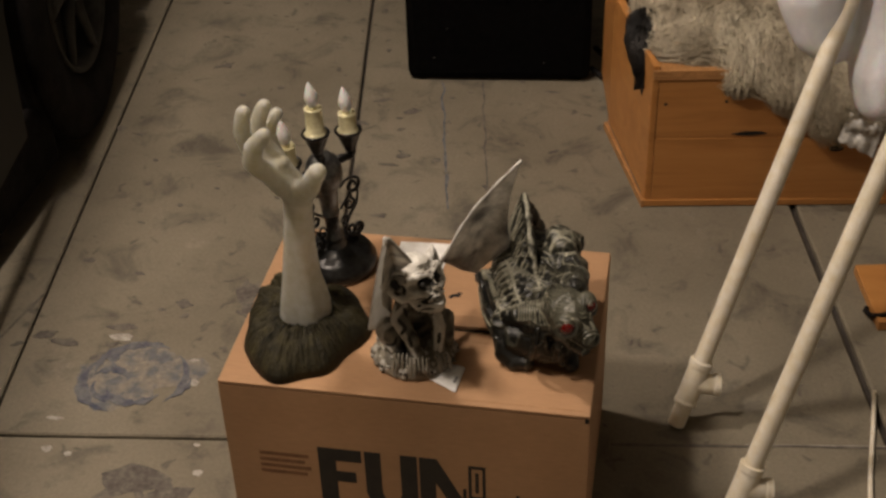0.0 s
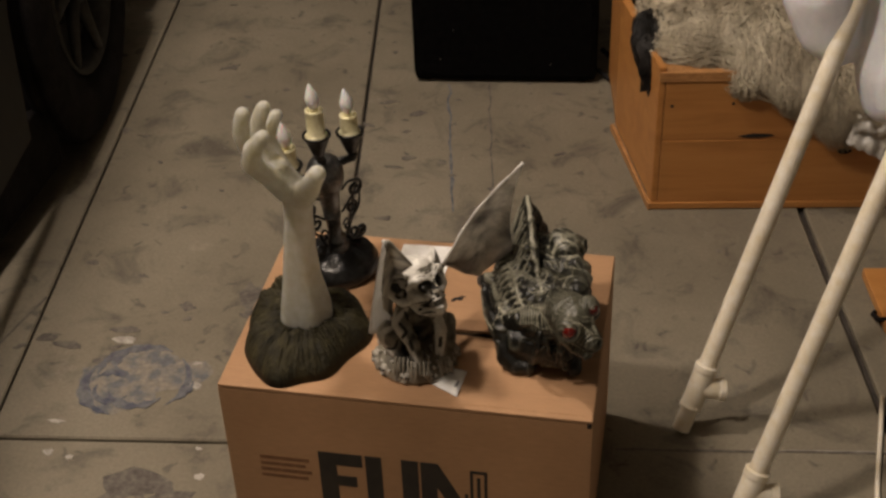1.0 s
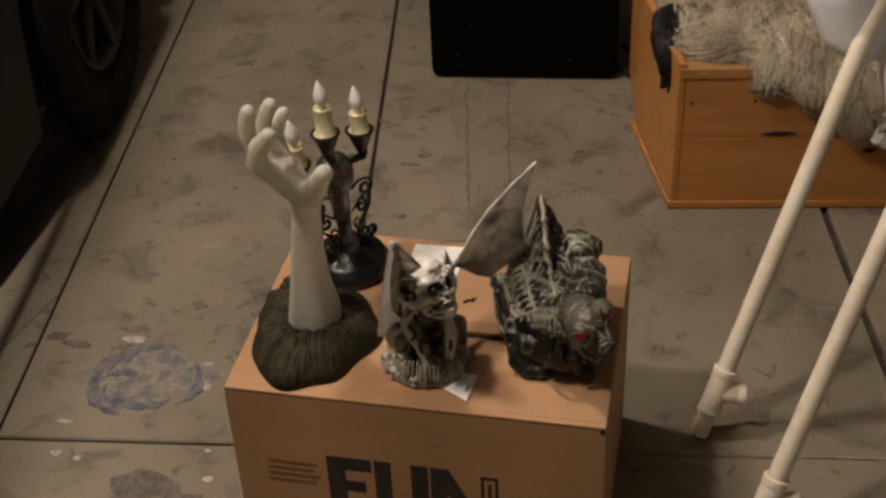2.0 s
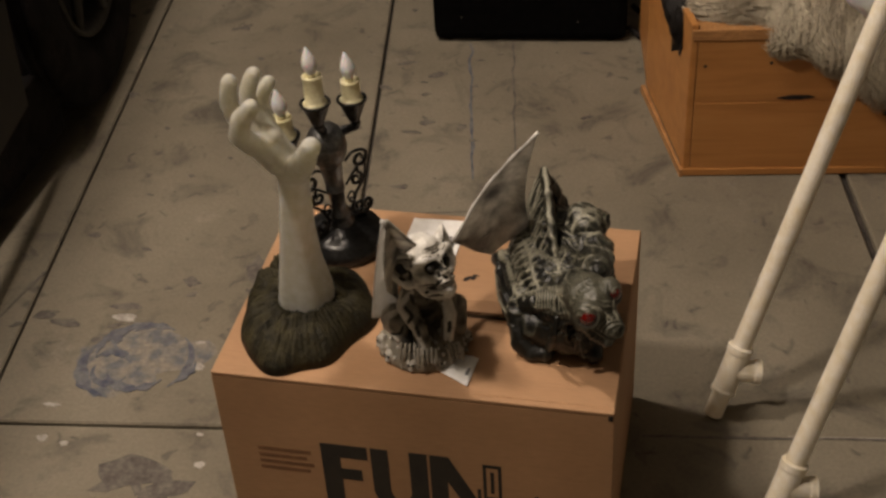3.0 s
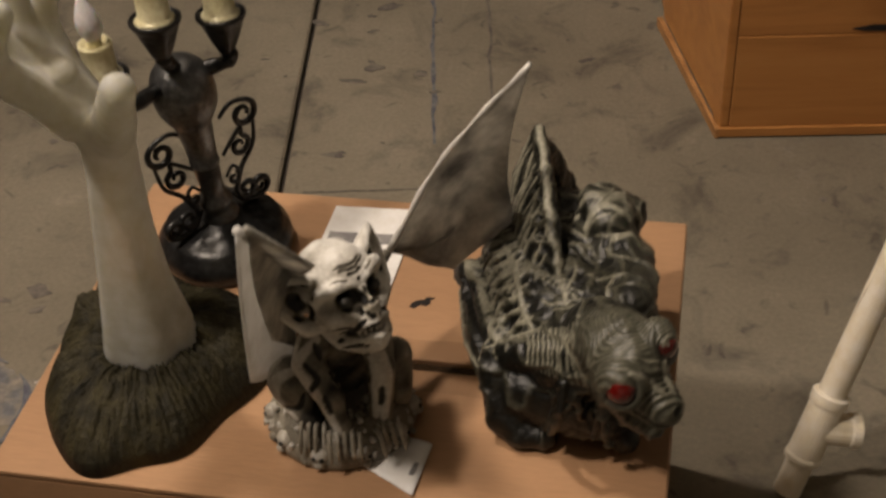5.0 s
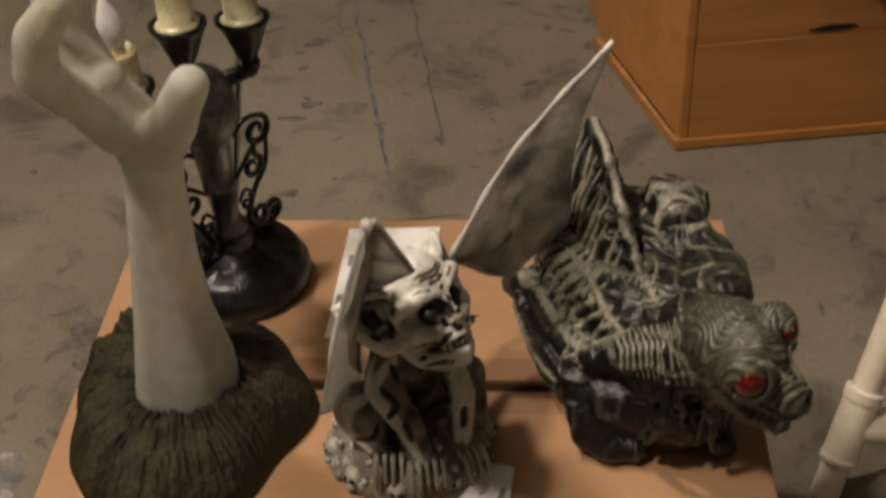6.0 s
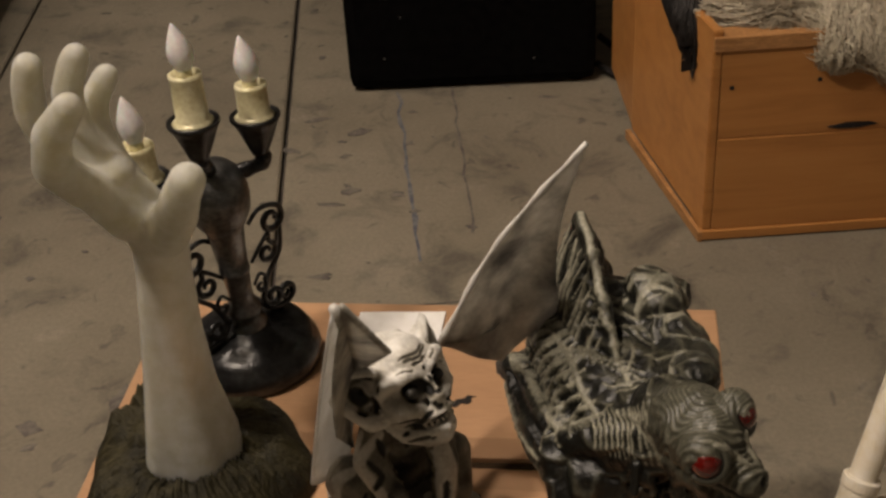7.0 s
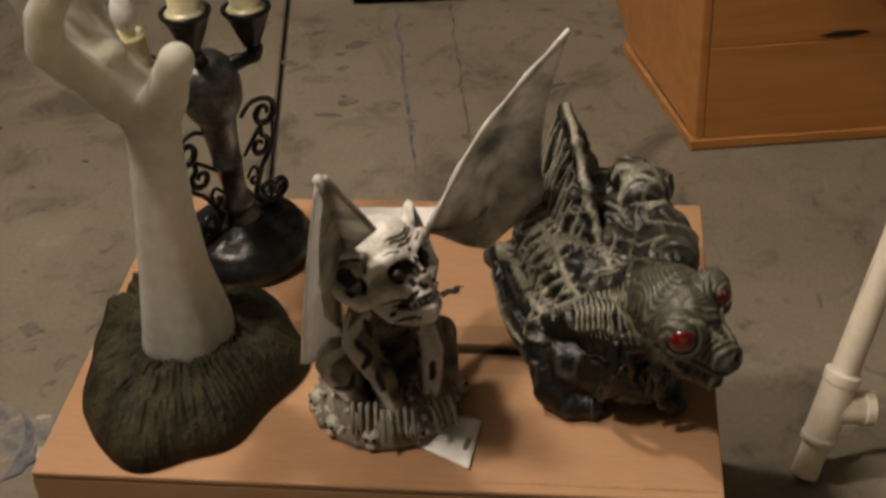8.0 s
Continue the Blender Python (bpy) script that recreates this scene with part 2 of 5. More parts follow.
def fused(bm, voxel, rounds=4, factor=0.5):
    """The overlapping bodies of bm melted into one skin, as a new bmesh."""
    tmp = new("melt", mesh_of(bm, "melt"))
    r = tmp.modifiers.new("skin", "REMESH")
    r.mode, r.voxel_size = "VOXEL", voxel
    s = tmp.modifiers.new("soft", "SMOOTH")
    s.iterations, s.factor = rounds, factor
    done = bpy.data.meshes.new_from_object(tmp.evaluated_get(bpy.context.evaluated_depsgraph_get()))
    old = tmp.data
    bpy.data.objects.remove(tmp)
    bpy.data.meshes.remove(old)
    out = bmesh.new()
    out.from_mesh(done)
    bpy.data.meshes.remove(done)
    return out


def wrinkled(bm, amount, scale, seed=0.0, only=None):
    """Pushes the skin in and out by smooth noise."""
    bm.normal_update()
    for v in bm.verts:
        if only is None or only(v.co):
            v.co += v.normal * amount * noise.noise(v.co * scale + Vector((seed, 0, 0)))
    return bm


def sheet(bm, pts, thick, slot=0, rows=10, sag=None):
    """A thin four-cornered leaf with thickness: pts are corners in order, sag(u, v) an offset."""
    a, b, c, d = (Vector(p) for p in pts)
    normal = (b - a).cross(d - a).normalized()
    grid = {}
    for i in range(rows + 1):
        for j in range(rows + 1):
            u, v = i / rows, j / rows
            p = a.lerp(b, u).lerp(d.lerp(c, u), v) + (sag(u, v) if sag else Vector())
            for s in (0, 1):
                grid[i, j, s] = bm.verts.new(p + normal * thick * (s - 0.5))
    q = lambda *k: bm.faces.new([grid[i] for i in k])
    made = []
    for i in range(rows):
        for j in range(rows):
            made += [q((i, j, 0), (i, j + 1, 0), (i + 1, j + 1, 0), (i + 1, j, 0)), q((i, j, 1), (i + 1, j, 1), (i + 1, j + 1, 1), (i, j + 1, 1))]
    for k in range(rows):
        made += [q((k, 0, 0), (k + 1, 0, 0), (k + 1, 0, 1), (k, 0, 1)), q((k, rows, 0), (k, rows, 1), (k + 1, rows, 1), (k + 1, rows, 0)),
                 q((0, k, 0), (0, k, 1), (0, k + 1, 1), (0, k + 1, 0)), q((rows, k, 0), (rows, k + 1, 0), (rows, k + 1, 1), (rows, k, 1))]
    for f in made:
        f.material_index = slot
    return bm


def slab(bm, outline, z0, z1, slot=0):
    """A flat plate from an outline of (x, y)."""
    low, top = ([bm.verts.new((x, y, z)) for x, y in outline] for z in (z0, z1))
    made = [bm.faces.new(top), bm.faces.new(low[::-1])]
    for k in range(len(outline)):
        j = (k + 1) % len(outline)
        made.append(bm.faces.new((low[k], low[j], top[j], top[k])))
    for f in made:
        f.material_index = slot
    return bm


# ---- the garage: floor, walls, ceiling ----
def room():
    bm = bmesh.new()
    box(bm, (-4.2, -3.2, -0.30), (3.4, 4.2, -0.012))
    floor = solo("floor", bm, M_JOINT, "grey concrete garage floor with dirty joints and stains", "floor", smooth=False, kind="structure")
    for name, lo, hi in (("wall_north", (-4.2, 4.0, -0.012), (3.4, 4.2, 2.6)), ("wall_south", (-4.2, -3.2, -0.012), (3.4, -3.0, 2.6)),
                         ("wall_west", (-4.2, -3.0, -0.012), (-4.0, 4.0, 2.6)), ("wall_east", (3.2, -3.0, -0.012), (3.4, 4.0, 2.6))):
        tagged(solo(name, box(bmesh.new(), lo, hi), M_WALL, "plain painted garage wall", "wall", smooth=False), kind="structure")
    solo("ceiling", box(bmesh.new(), (-4.2, -3.2, 2.6), (3.4, 4.2, 2.75)), M_WALL, "plain painted garage ceiling", "ceiling", smooth=False, kind="structure")

    # expansion joints: across is a line y = a + b x, along is a line x = a + b y
    along = [(-3.98, 0, 0), (-0.442, -0.150, 0.0024), (0.087, -0.160, 0.0036), (0.978, -0.192, 0.0065), (3.18, 0, 0)]
    across_near = (0.207, 0.122)
    meet = lambda v, h: ((v[0] + v[1] * h[0]) / (1 - v[1] * h[1]), h[0] + h[1] * (v[0] + v[1] * h[0]) / (1 - v[1] * h[1]))
    gap = 0.0030

    def piece(left, right, front, back):
        lo, hi = (left[0] + left[2], left[1]), (right[0] - right[2], right[1])
        ring = [meet(lo, (front[0] + gap, front[1])), meet(hi, (front[0] + gap, front[1])), meet(hi, (back[0] - gap, back[1])), meet(lo, (back[0] - gap, back[1]))]
        ring = [(min(max(x, -3.99), 3.19), min(max(y, -2.99), 3.99)) for x, y in ring]
        bm = slab(bmesh.new(), ring, -0.011, 0.0)
        bmesh.ops.bevel(bm, geom=[e for e in bm.edges if all(v.co.z > -0.005 for v in e.verts)], offset=0.003, segments=1, affect="EDGES")
        part("slab", bm, M_CONCRETE, floor)

    near, far = (-2.98, 0), (3.98, 0)
    for k in range(4):
        if k < 2:
            piece(along[k], along[k + 1], near, across_near)
            piece(along[k], along[k + 1], across_near, far)
        else:
            piece(along[k], along[k + 1], near, far)
    return floor


def stains(floor):
    """Smeared paint, flecks, drips and grease on the slabs."""
    rng = random.Random(5)

    def splotch(name, x, y, rx, ry, material, turn=0.0, rough=0.35, z=0.0006, sides=18):
        phase = rng.random() * 9
        ring = []
        for k in range(sides):
            a = math.tau * k / sides
            w = 1 + rough * noise.noise(Vector((math.cos(a) * 1.3 + phase, math.sin(a) * 1.3, phase))) * 1.6 + rough * 0.4 * (rng.random() - 0.5)
            px, py = rx * w * math.cos(a), ry * w * math.sin(a)
            ring.append((x + px * math.cos(turn) - py * math.sin(turn), y + px * math.sin(turn) + py * math.cos(turn)))
        part(name, slab(bmesh.new(), ring, -0.001, z + 0.0004 * rng.random()), material, floor)

    def smear(x, y, r, a0, a1, width, squash=1.0, seed=0.0):
        """A crescent left by a paint can."""
        n, ring_out, ring_in = 16, [], []
        for k in range(n + 1):
            a = a0 + (a1 - a0) * k / n
            w = width * math.sin(math.pi * min(max(k / n, 0.03), 0.97)) * (0.75 + 0.7 * noise.noise(Vector((k * 0.45, seed, 0))))
            for ring, rr in ((ring_out, r + w / 2), (ring_in, r - w / 2)):
                ring.append((x + rr * math.cos(a), y + squash * rr * math.sin(a)))
        part("paint_smear", slab(bmesh.new(), ring_out + ring_in[::-1], -0.001, 0.0008 + 0.00012 * seed), M_BLUE, floor, "smeared grey-blue paint ring")

    splotch("paint_smear", -0.276, 0.312, 0.076, 0.078, M_BLUE_WASH, 0, 0.45, 0.0003, 44)
    for x, y, r, a0, a1, w, s in ((-0.275, 0.312, 0.080, -0.7, 0.9, 0.016, 1), (-0.275, 0.312, 0.082, 1.2, 2.5, 0.024, 2), (-0.285, 0.305, 0.078, 2.7, 4.6, 0.026, 3),
                                  (-0.318, 0.290, 0.034, 0.4, 2.6, 0.020, 4), (-0.310, 0.285, 0.030, 2.9, 5.9, 0.016, 5), (-0.27, 0.30, 0.050, 3.6, 5.8, 0.022, 6),
                                  (-0.295, 0.355, 0.036, 1.6, 4.2, 0.022, 7), (-0.23, 0.31, 0.045, 5.2, 6.6, 0.012, 8), (-0.29, 0.33, 0.060, 2.0, 3.4, 0.020, 9)):
        smear(x, y, r, a0, a1, w, seed=s)
    for x, y, rx, ry in ((-0.178, 0.312, 0.010, 0.007), (-0.335, 0.405, 0.022, 0.008), (-0.195, 0.365, 0.006, 0.004), (-0.355, 0.133, 0.009, 0.006),
                         (-0.318, 0.128, 0.006, 0.005), (-0.108, 0.118, 0.008, 0.006), (-0.37, 0.20, 0.012, 0.004), (-0.128, 0.175, 0.006, 0.003)):
        splotch("paint_fleck", x, y, rx, ry, M_CHALK)
    splotch("floor_stain", -0.19, 0.075, 0.05, 0.035, M_SMUDGE, 0.2, 0.7)
    splotch("floor_stain", -0.14, 0.06, 0.025, 0.03, M_SMUDGE, 0.2, 0.7)
    splotch("floor_stain", -0.345, 0.432, 0.026, 0.008, M_SMUDGE, 0.1)
    splotch("floor_stain", -0.155, 0.55, 0.020, 0.045, M_SMUDGE, 0.3, 0.6)
    for x, y, rx, ry in ((0.024, 1.037, 0.012, 0.010), (0.0, 1.0, 0.02, 0.005), (-0.475, 0.955, 0.006, 0.005), (0.645, 0.80, 0.006, 0.005), (-0.30, 1.28, 0.008, 0.006)):
        splotch("oil_spot", x, y, rx, ry, M_SMUDGE)
    for _ in range(85):
        x, y = rng.uniform(-0.62, 0.45), rng.uniform(0.35, 1.7)
        s = rng.choice((0.003, 0.004, 0.006, 0.009, 0.013)) * rng.uniform(0.7, 1.2)
        splotch("oil_spot", x - 0.08 * y, y, s * rng.uniform(0.9, 2.2), s * 0.7, M_SMUDGE, rng.uniform(-0.6, 0.6), 0.6, 0.0005 + 0.0002 * rng.random(), 10)
    # hairline cracks and a grey-blue drip beyond the carton
    def streak(pts, widths, material, name):
        left, right = [], []
        for k, (x, y) in enumerate(pts):
            w = widths[k] / 2
            left.append((x - w, y))
            right.append((x + w, y))
        part(name, slab(bmesh.new(), left + right[::-1], -0.001, 0.0008), material, floor)
    wob = lambda x0, y0, x1, y1, n, amp, s: [(x0 + (x1 - x0) * k / n + amp * noise.noise(Vector((k * 0.6, s, 0))), y0 + (y1 - y0) * k / n) for k in range(n + 1)]
    streak(wob(0.050, 1.35, 0.146, 0.86, 14, 0.010, 1), [0.004 + 0.010 * abs(noise.noise(Vector((k * 0.5, 3, 0)))) for k in range(15)], M_BLUE, "paint_drip")
    streak(wob(0.138, 1.37, 0.212, 0.93, 14, 0.008, 2), [0.0035 + 0.004 * abs(noise.noise(Vector((k * 0.7, 5, 0)))) for k in range(15)], M_SMUDGE, "floor_crack")
    def seam_line(x0, x1, a, b, half, material, name):
        top = [(x0 + (x1 - x0) * k / 12, a + b * (x0 + (x1 - x0) * k / 12) + half * (1 + noise.noise(Vector((k * 0.8, a, 0))))) for k in range(13)]
        low = [(x, y - 2 * half * (1 + 0.6 * noise.noise(Vector((x * 20, 3, a))))) for x, y in top]
        part(name, slab(bmesh.new(), low + top[::-1], -0.001, 0.0009), material, floor)
    seam_line(0.50, 0.96, 0.205, 0.125, 0.0022, M_SMUDGE, "filled_joint")
    seam_line(0.70, 0.96, 0.209, 0.125, 0.0007, M_CHALK, "filled_joint")
    seam_line(0.0, 0.24, 0.735, 0.17, 0.0012, M_SMUDGE, "floor_crack")
    streak(wob(-0.52, 0.50, -0.56, 0.30, 8, 0.004, 3), [0.004] * 9, M_SMUDGE, "floor_crack")


# ---- the carton and what lies flat on it ----
BW, BD = 0.48, 0.345


def carton():
    c = thing("cardboard_box", "brown cardboard shipping carton with black print, taped shut", "cardboard box")
    w = 0.004
    for lo, hi in (((0, 0, 0.001), (BW, w, T - 0.006)), ((0, BD - w, 0.001), (BW, BD, T - 0.006)),
                   ((0, w, 0.001), (w, BD - w, T - 0.006)), ((BW - w, w, 0.001), (BW, BD - w, T - 0.006)), ((w, w, 0.001), (BW - w, BD - w, 0.005))):
        part("panel", box(bmesh.new(), lo, hi, 0.0012), M_CARD, c)
    # near-black flap: the seam's shade is put into its colour
    part("inner_flap", box(bmesh.new(), (w, w, T - 0.034), (BW - w, BD - w, T - 0.030)), M_DARK, c, "inner flap under the seam, coloured near black for its shade")
    # front flap and back flap leave a seam; their outer folds are rounded
    seam0, seam1 = 0.141, 0.152
    part("top_flap", box(bmesh.new(), (0.0005, -0.0005, T - 0.0048), (BW - 0.0005, seam0, T), 0.0016), M_CARD, c)
    part("top_flap", box(bmesh.new(), (0.0005, seam1, T - 0.0048), (BW - 0.0005, BD + 0.0005, T), 0.0016), M_CARD, c)
    part("fold_crease", box(bmesh.new(), (0.318, 0.0075, T - 0.001), (BW - 0.003, 0.0090, T + 0.0003)), M_CARD_EDGE, c, "dark score line along the fold")
    part("corner_tear", box(bmesh.new(), (BW - 0.007, -0.0010, T - 0.012), (BW - 0.0015, 0.002, T - 0.004), 0.0008), M_DARK, c, "small dark tear at the corner")
    bm = sheet(bmesh.new(), ((0.004, 0.118, T + 0.0009), (0.476, 0.118, T + 0.0009), (0.476, 0.173, T + 0.0009), (0.004, 0.173, T + 0.0009)), 0.0002, rows=24,
               sag=lambda u, v: Vector((0, 0, 0.0011 * noise.noise(Vector((u * 26, v * 7, 0))) - 0.0006 * max(0, 1 - abs(v - 0.5) / 0.14))))
    part("tape", bm, M_TAPE, c, "glossy clear packing tape over the seam", smooth=True)
    # print on the front face, as flat blocks
    def front(name, quads, material, label=""):
        bm = bmesh.new()
        for ring in quads:
            low, top = ([bm.verts.new((x, y, z)) for x, z in ring] for y in (-0.0004, 0.001))
            bm.faces.new(low)
            bm.faces.new(top[::-1])
            for k in range(len(ring)):
                j = (k + 1) % len(ring)
                bm.faces.new((low[j], low[k], top[k], top[j]))
        part(name, bm, material, c, label)
    z1, z0 = 0.202, 0.092
    r4 = lambda x0, za, x1, zb: [(x0, za), (x1, za), (x1, zb), (x0, zb)]
    front("printed_mark", [r4(0.124, z0, 0.148, z1), r4(0.148, z1 - 0.022, 0.183, z1), r4(0.148, z1 - 0.060, 0.174, z1 - 0.041)], M_INK, "heavy black printed block shape")
    bowl = [(0.187, z1), (0.209, z1), (0.209, 0.128), (0.213, 0.118), (0.222, 0.113), (0.231, 0.118), (0.235, 0.128), (0.235, z1), (0.2575, z1), (0.2575, 0.126),
            (0.250, 0.104), (0.238, 0.094), (0.222, 0.0905), (0.206, 0.094), (0.194, 0.104), (0.187, 0.126)]
    front("printed_mark", [bowl], M_INK, "heavy black printed block shape")
    front("printed_mark", [r4(0.2605, z0, 0.282, z1), [(0.282, z1), (0.284, z1), (0.318, z0 + 0.040), (0.318, z0), (0.316, z0), (0.282, z0 + 0.066)], r4(0.318, z0, 0.3225, z1 - 0.05)], M_INK, "heavy black printed block shape")
    front("printed_tab", [r4(0.3255, 0.135, 0.3295, 0.196), r4(0.344, 0.135, 0.348, 0.196), r4(0.3295, 0.191, 0.344, 0.196), r4(0.3295, 0.135, 0.344, 0.140),
                          r4(0.3345, 0.147, 0.339, 0.184)], M_INK, "small upright black printed label")
    front("faded_print", [r4(0.043, 0.1785 - 0.011 * k, 0.043 + lng, 0.1825 - 0.011 * k + 0.002) for k, lng in enumerate((0.068, 0.062, 0.070, 0.064))], M_INK_FAINT, "faded lines of unreadable print")
    front("faded_print", [r4(0.372, 0.128 - 0.009 * k, 0.405, 0.1315 - 0.009 * k) for k in range(3)] + [r4(0.388, 0.140, 0.393, 0.150)], M_INK, "small unreadable print")
    # dark scuff in the flap beyond the seam
    ring = [(0.266, 0.210), (0.2705, 0.2085), (0.2745, 0.2135), (0.2795, 0.2125), (0.2825, 0.2165), (0.2815, 0.2205), (0.2855, 0.2225), (0.2785, 0.2235), (0.2760, 0.2195), (0.2715, 0.2185), (0.2675, 0.2150)]
    part("torn_hole", slab(bmesh.new(), ring, T - 0.002, T + 0.0005), M_DARK, c, "ragged black hole in the flap")
    return c


def papers():
    s = thing("packing_slip", "white packing slip in a clear sleeve lying on the carton", "paper", (0, 0, 0))
    pts = ((0.172, 0.195, T + 0.0016), (0.246, 0.205, T + 0.0016), (0.250, 0.333, T + 0.0016), (0.176, 0.330, T + 0.0016))
    part("sheet", sheet(bmesh.new(), pts, 0.0006, rows=8, sag=lambda u, v: Vector((0, 0, 0.0006 * noise.noise(Vector((u * 4, v * 5, 2)))))), M_PAPER, s)
    def bar(x0, y0, x1, y1):
        part("printed_bar", slab(bmesh.new(), [(x0, y0), (x1, y0 + 0.002), (x1, y1 + 0.002), (x0, y1)], T + 0.0012, T + 0.0032), M_PRINT, s)
    bar(0.180, 0.281, 0.236, 0.293)
    for k in range(4):
        bar(0.196 + 0.004 * (k % 2), 0.271 - 0.006 * k, 0.236, 0.273 - 0.006 * k)
    bar(0.176, 0.225, 0.186, 0.243)
    n = thing("paper_scrap", "crumpled white paper scrap under the gargoyle statue", "paper")
    bm = sheet(bmesh.new(), ((0.270, 0.038, T + 0.0022), (0.308, 0.018, T + 0.0022), (0.313, 0.066, T + 0.0022), (0.279, 0.076, T + 0.0022)), 0.0005, rows=8,
               sag=lambda u, v: Vector((0, 0, 0.0016 * noise.noise(Vector((u * 3, v * 3, 5))))))
    part("sheet", bm, M_PAPER, n, smooth=True)
    part("printed_bar", slab(bmesh.new(), [(0.302, 0.036), (0.305, 0.035), (0.307, 0.046), (0.304, 0.046)], T + 0.002, T + 0.0042), M_PRINT, n)


# ---- the novelty arm rising from a mound ----
def arm_prop():
    z = T
    bm = bmesh.new()
    limb(bm, (0.094, 0.104, z + 0.030, 0.038), (0.095, 0.104, z + 0.060, 0.034), (0.094, 0.103, z + 0.105, 0.0260), (0.096, 0.102, z + 0.150, 0.0212), (0.100, 0.101, z + 0.200, 0.0186), (0.103, 0.098, z + 0.232, 0.0195))
    # palm, ball of the thumb, fingers
    limb(bm, (0.103, 0.098, z + 0.232, 0.021), (0.090, 0.094, z + 0.258, 0.0185), (0.078, 0.090, z + 0.278, 0.0165))
    limb(bm, (0.092, 0.082, z + 0.250, 0.014), (0.076, 0.066, z + 0.284, 0.0125))
    limb(bm, (0.090, 0.108, z + 0.250, 0.014), (0.074, 0.112, z + 0.280, 0.0115))
    limb(bm, (0.112, 0.088, z + 0.238, 0.016), (0.127, 0.070, z + 0.262, 0.0145), (0.138, 0.054, z + 0.285, 0.0125), (0.148, 0.043, z + 0.303, 0.0115))
    limb(bm, (0.070, 0.086, z + 0.284, 0.0125), (0.054, 0.081, z + 0.304, 0.0112), (0.050, 0.074, z + 0.330, 0.0105), (0.054, 0.069, z + 0.350, 0.0100), (0.058, 0.067, z + 0.362, 0.0095))
    limb(bm, (0.076, 0.064, z + 0.284, 0.0130), (0.068, 0.047, z + 0.308, 0.0125), (0.075, 0.040, z + 0.332, 0.0120), (0.086, 0.035, z + 0.346, 0.0105), (0.092, 0.033, z + 0.354, 0.0095))
    limb(bm, (0.070, 0.102, z + 0.284, 0.0120), (0.060, 0.104, z + 0.308, 0.0108), (0.061, 0.104, z + 0.328, 0.0102), (0.068, 0.103, z + 0.345, 0.0098), (0.072, 0.102, z + 0.352, 0.0092))
    limb(bm, (0.076, 0.114, z + 0.276, 0.0110), (0.066, 0.122, z + 0.296, 0.0100), (0.067, 0.125, z + 0.310, 0.0095), (0.074, 0.128, z + 0.322, 0.0090), (0.077, 0.129, z + 0.326, 0.0088))
    limb(bm, (0.082, 0.092, z + 0.282, 0.0110), (0.094, 0.085, z + 0.286, 0.0085))
    skin = fused(bm, 0.0022, 14)
    skin.normal_update()
    # shallow cords down the forearm
    for v in skin.verts:
        h = v.co.z - z
        if h < 0.22:
            a = math.atan2(v.co.y - 0.103, v.co.x - 0.095)
            v.co += v.normal * (0.0012 * math.sin(a * 5 + 0.6) * min(1, (0.22 - h) / 0.08))
    for f in skin.faces:
        f.material_index = 0
    # mound: a lobed dome with tufts running down it
    cx, cy, n, rings = 0.088, 0.108, 340, 34
    ring_verts = []
    for i in range(rings + 1):
        w = i / rings
        row = []
        for k in range(n):
            a = math.tau * k / n
            lobe = 1 + 0.06 * math.sin(3 * a + 0.5) + 0.035 * math.sin(7 * a + 1.2) + 0.05 * noise.noise(Vector((2 * math.cos(a), 2 * math.sin(a), 4)))
            r = w * lobe
            tuft = 0.0022 * noise.noise(Vector((a * 16, w * 3.0, 1))) + 0.0042 * noise.noise(Vector((a * 30, w * 5.0 + 0.4 * math.sin(a * 9), 7))) + 0.0022 * noise.noise(Vector((a * 60, w * 9.0, 3))) + 0.003 * noise.noise(Vector((a * 4, w * 6, 9)))
            h = 0.043 * (1 - w ** 3.8) ** 0.62 + tuft * min(1, 8 * (1 - w)) * min(1, 3 * w)
            rim = 0.006 * math.exp(-((w - 0.47) / 0.07) ** 2) * (0.6 + noise.noise(Vector((a * 3, 2, 2))))
            peak = 0.024 * math.exp(-(((w - 0.72) / 0.12) ** 2 + ((a - 2.35) / 0.22) ** 2)) + 0.012 * math.exp(-(((w - 0.78) / 0.1) ** 2 + ((a - 2.75) / 0.12) ** 2))
            row.append(skin.verts.new((cx + 0.083 * r * math.cos(a), cy + 0.098 * r * math.sin(a), z + 0.0008 + max(0, h + rim + peak))))
        ring_verts.append(row)
    for p, q in zip(ring_verts, ring_verts[1:]):
        for k in range(n):
            skin.faces.new((p[k], q[k], q[(k + 1) % n], p[(k + 1) % n])).material_index = 1
    skin.faces.new(ring_verts[-1][::-1]).material_index = 1
    solo("arm_statue", skin, (M_WAX, M_SOIL), "milky white plastic arm rising from a dark earth mound", "halloween prop")


